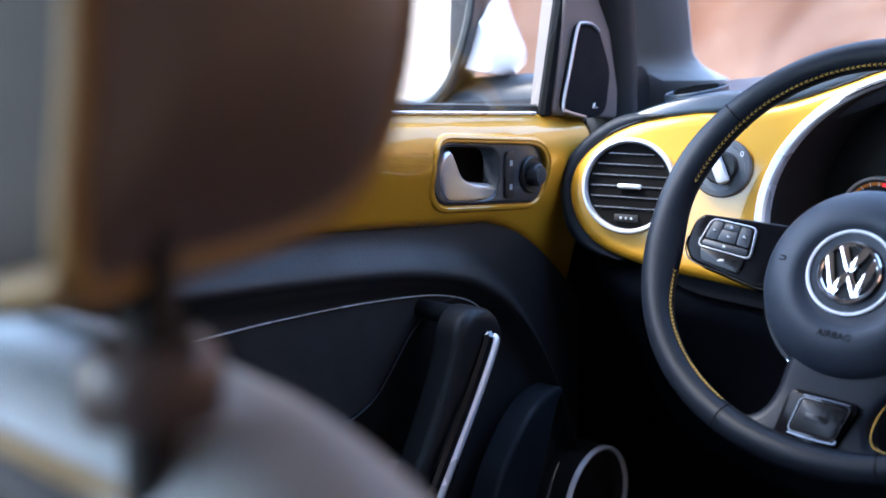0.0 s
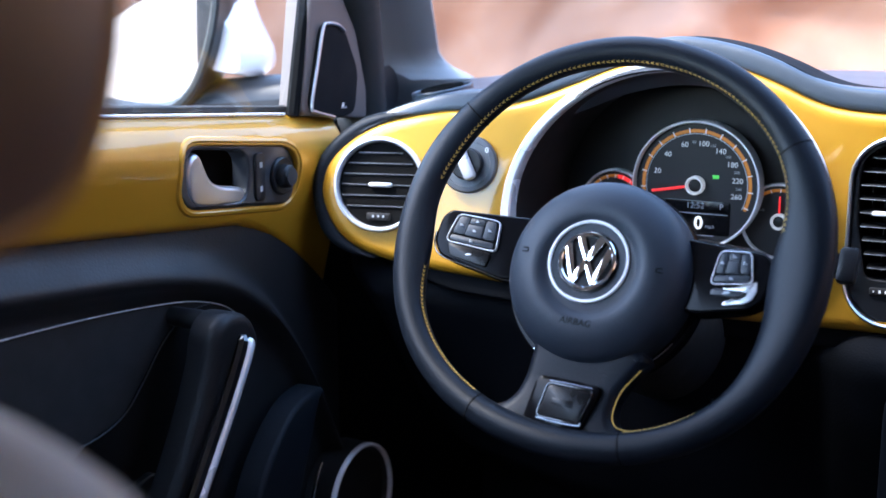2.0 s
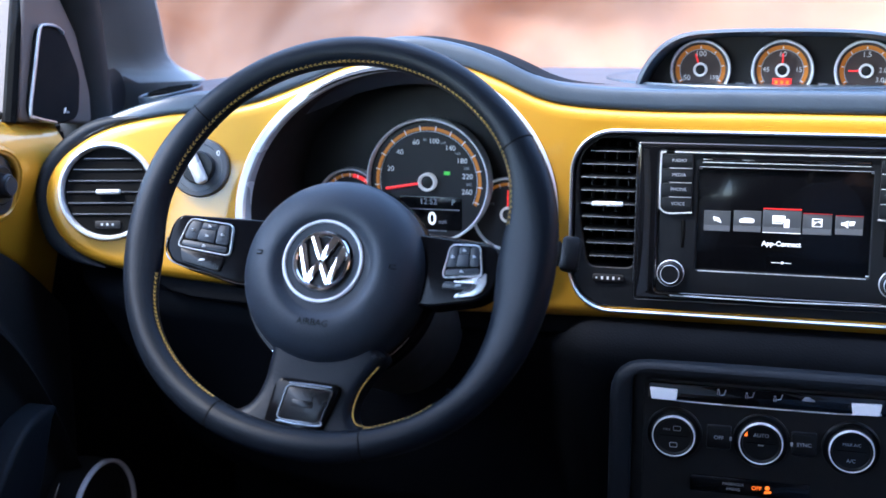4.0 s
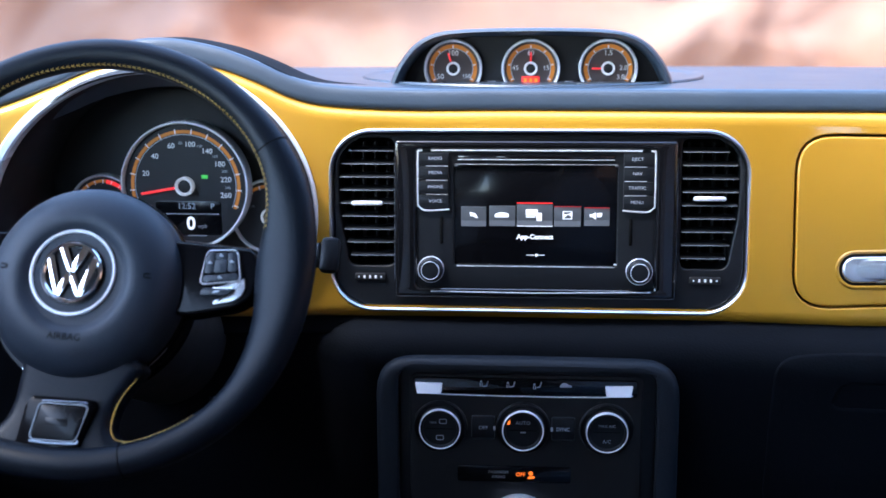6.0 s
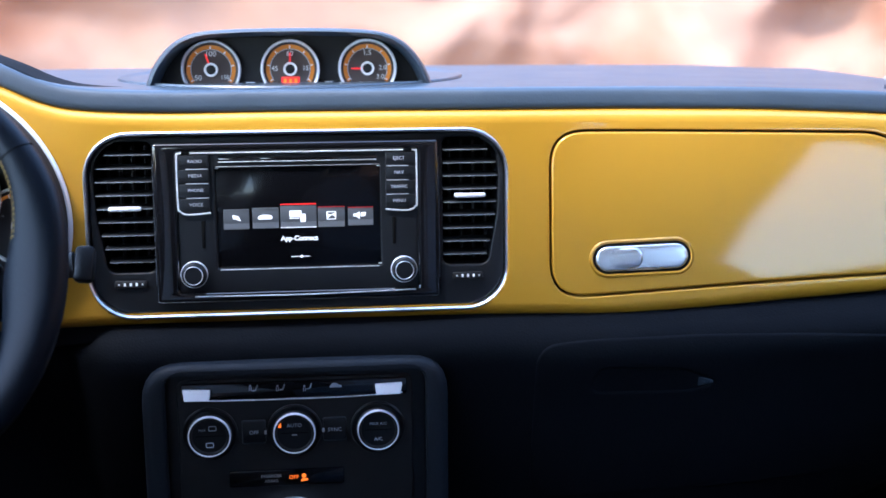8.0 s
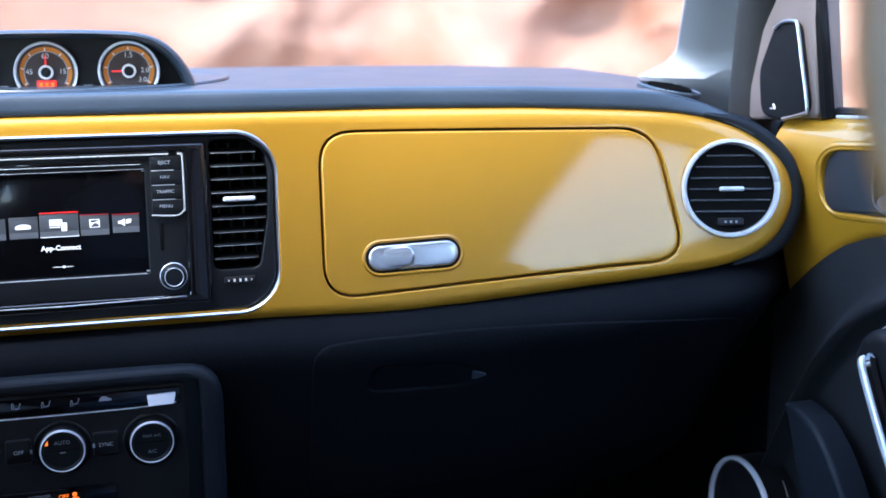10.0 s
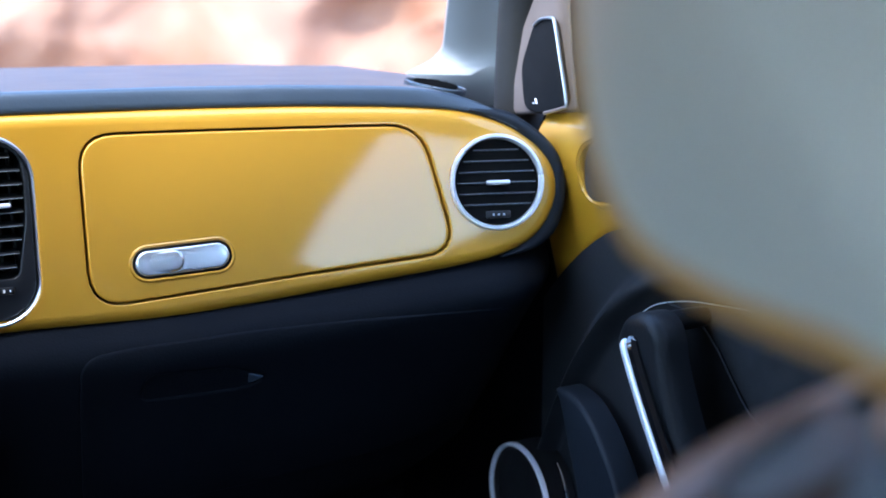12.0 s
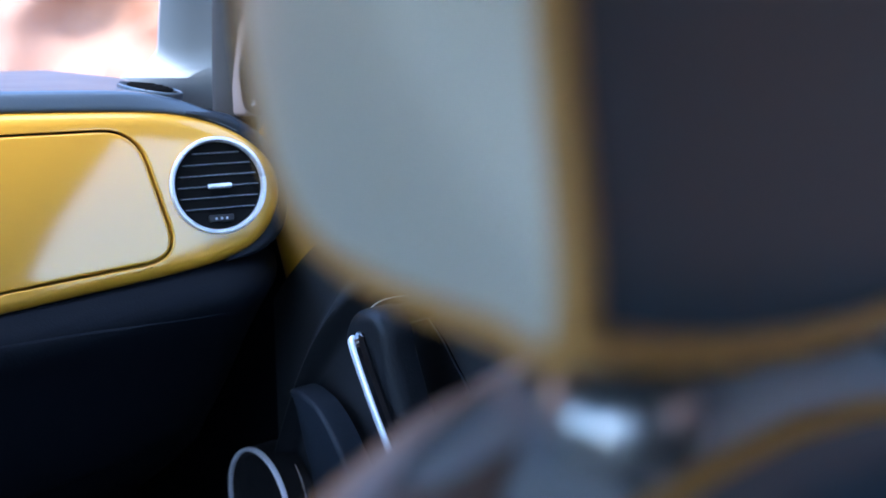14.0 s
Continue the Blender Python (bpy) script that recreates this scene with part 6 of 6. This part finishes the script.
# ---- front seats ----
def make_seat(x0, y0, posts, hide, side, shoulder, bolster, guide_mat, dome, top):
    """posts gives the local places of the head restraint's posts, dome how far the backrest is crowned, top its height."""
    c = thing("bucket_seat", pose(x0, y0, 0.0), "front seat in %s leather with ochre piping" % ("warm shaded and top-lit" if x0 < 0 else "cool shaded and sky-lit"), "seat", "front seats")
    rows = []
    TOP = top
    for z in [0.28 + 0.04 * k for k in range(11)] + [TOP - 0.058 * (1 - math.sin(math.pi / 2 * k / 10)) for k in range(11)]:
        t = (z - 0.28) / (TOP - 0.28)
        u = min(1, max(0, (z - TOP + 0.085) / 0.085))
        v = min(1, max(0, (z - TOP + 0.030) / 0.030))
        half = 0.206 - 0.026 * t - 0.085 * (1 - math.sqrt(max(0, 1 - u * u)))
        dep = 0.085 - 0.045 * t - 0.026 * (1 - math.sqrt(max(0, 1 - v * v)))
        ring_x = [half * math.copysign(abs(math.cos(2 * math.pi * j / 48)) ** 0.6, math.cos(2 * math.pi * j / 48)) for j in range(48)]
        ring_y = [-0.012 + 0.06 * (1 - t) + dep * math.copysign(abs(math.sin(2 * math.pi * j / 48)) ** 0.7, math.sin(2 * math.pi * j / 48)) for j in range(48)]
        rows.append([(x, y, z + u * (dome * (1 - (x / 0.12) ** 2) - 0.4 * dome)) for x, y in zip(ring_x, ring_y)])
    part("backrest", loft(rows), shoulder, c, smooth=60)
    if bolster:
        # An overlay whose brown puts warm bounced light on this flank.
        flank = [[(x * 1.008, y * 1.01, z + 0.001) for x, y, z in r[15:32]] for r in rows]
        part("side_bolster", loft(flank, closed=False, caps=False), bolster, c, "leather side bolster, browned as by warm light", smooth=60)
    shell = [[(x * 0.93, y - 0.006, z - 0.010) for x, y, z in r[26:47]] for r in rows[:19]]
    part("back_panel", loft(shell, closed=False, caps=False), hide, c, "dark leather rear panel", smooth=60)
    part("backrest_piping", tube([Vector(p) for p in shell[-1]], 0.0035, n=8), piping_mat, c, "ochre piping")
    part("cushion", box(0, 0.30, 0.24, 0.50, 0.50, 0.16, 0.05), hide, c)
    part("base", box(0, 0.28, 0.08, 0.40, 0.46, 0.16, 0.02), matt_black, c)
    # head restraint: full sides and back, bounded by wide piping, the front rolled under
    W, BACK, LOW = 0.092, -0.058, 0.786
    prof = spline([(BACK - 0.003, LOW + 0.002), (BACK + 0.02, LOW), (0.006, LOW + 0.003), (0.034, LOW + 0.012), (0.051, LOW + 0.034), (0.060, LOW + 0.070), (0.059, LOW + 0.13), (0.045, LOW + 0.185), (0.02, LOW + 0.205), (-0.03, LOW + 0.205), (BACK + 0.010, LOW + 0.19), (BACK + 0.008, LOW + 0.12), (BACK + 0.003, LOW + 0.06)], 5)
    mid = Vector((0.002, LOW + 0.10))
    sag = lambda x: 0.013 * max(0, 1 - (x / W) ** 2)
    def row(x, k):
        return [(x, *(mid + (p - mid) * k - Vector((0, sag(x) if p.y < LOW + 0.10 else 0)))) for p in prof]
    rows = [row(*v) for v in ((-W + 0.002, 0.970), (-W + 0.014, 0.995), (-0.05, 1.005), (0.0, 1.01), (0.05, 1.005), (W - 0.014, 0.995), (W - 0.002, 0.970))]
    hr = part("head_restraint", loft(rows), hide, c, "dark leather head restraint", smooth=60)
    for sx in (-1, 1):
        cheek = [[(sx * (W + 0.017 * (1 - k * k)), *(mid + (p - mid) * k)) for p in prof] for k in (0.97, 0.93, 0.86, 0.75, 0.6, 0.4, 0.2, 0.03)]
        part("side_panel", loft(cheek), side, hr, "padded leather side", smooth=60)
        part("piping", tube([(sx * (W - 0.001), *(mid + (p - mid) * 0.968)) for p in prof], 0.0045, n=8, closed=True, up=(1, 0, 0)), piping_mat, hr, "wide ochre piping")
    part("piping", tube([(W * t, BACK - 0.003, LOW + 0.004 - sag(W * t)) for t in (-1, -0.75, -0.5, -0.25, 0, 0.25, 0.5, 0.75, 1)], 0.0045, n=8), piping_mat, hr, "wide ochre piping")
    for x in posts:
        part("post", tube([(x, -0.040, 0.72), (x, -0.036, LOW + 0.03)], 0.0072, n=14), matt_black, c, "head restraint post")
        part("guide", lathe([(0.0180, -0.006), (0.0185, 0.003), (0.0175, 0.008), (0.0145, 0.0120), (0.0110, 0.0135), (0.0085, 0.011), (0.0, 0.011)], 32), guide_mat, c, "rounded post guide", m=pose(x, -0.038, TOP + 0.012))
    return c


# Each seat's leather colours hold its light; driver's guides hold a brown reflection.
make_seat(-0.354, -0.942, (0.090, -0.090), leather_rear_shade, leather_warm_lit, leather_top_lit, None, leather_warm_shade, 0.010, 0.747)
make_seat(0.317, -0.942, (-0.054, 0.078), leather_cool_shade, leather_sky_lit, leather_cool_top_lit, leather_warm_shade, dark_metal, 0.030, 0.747)
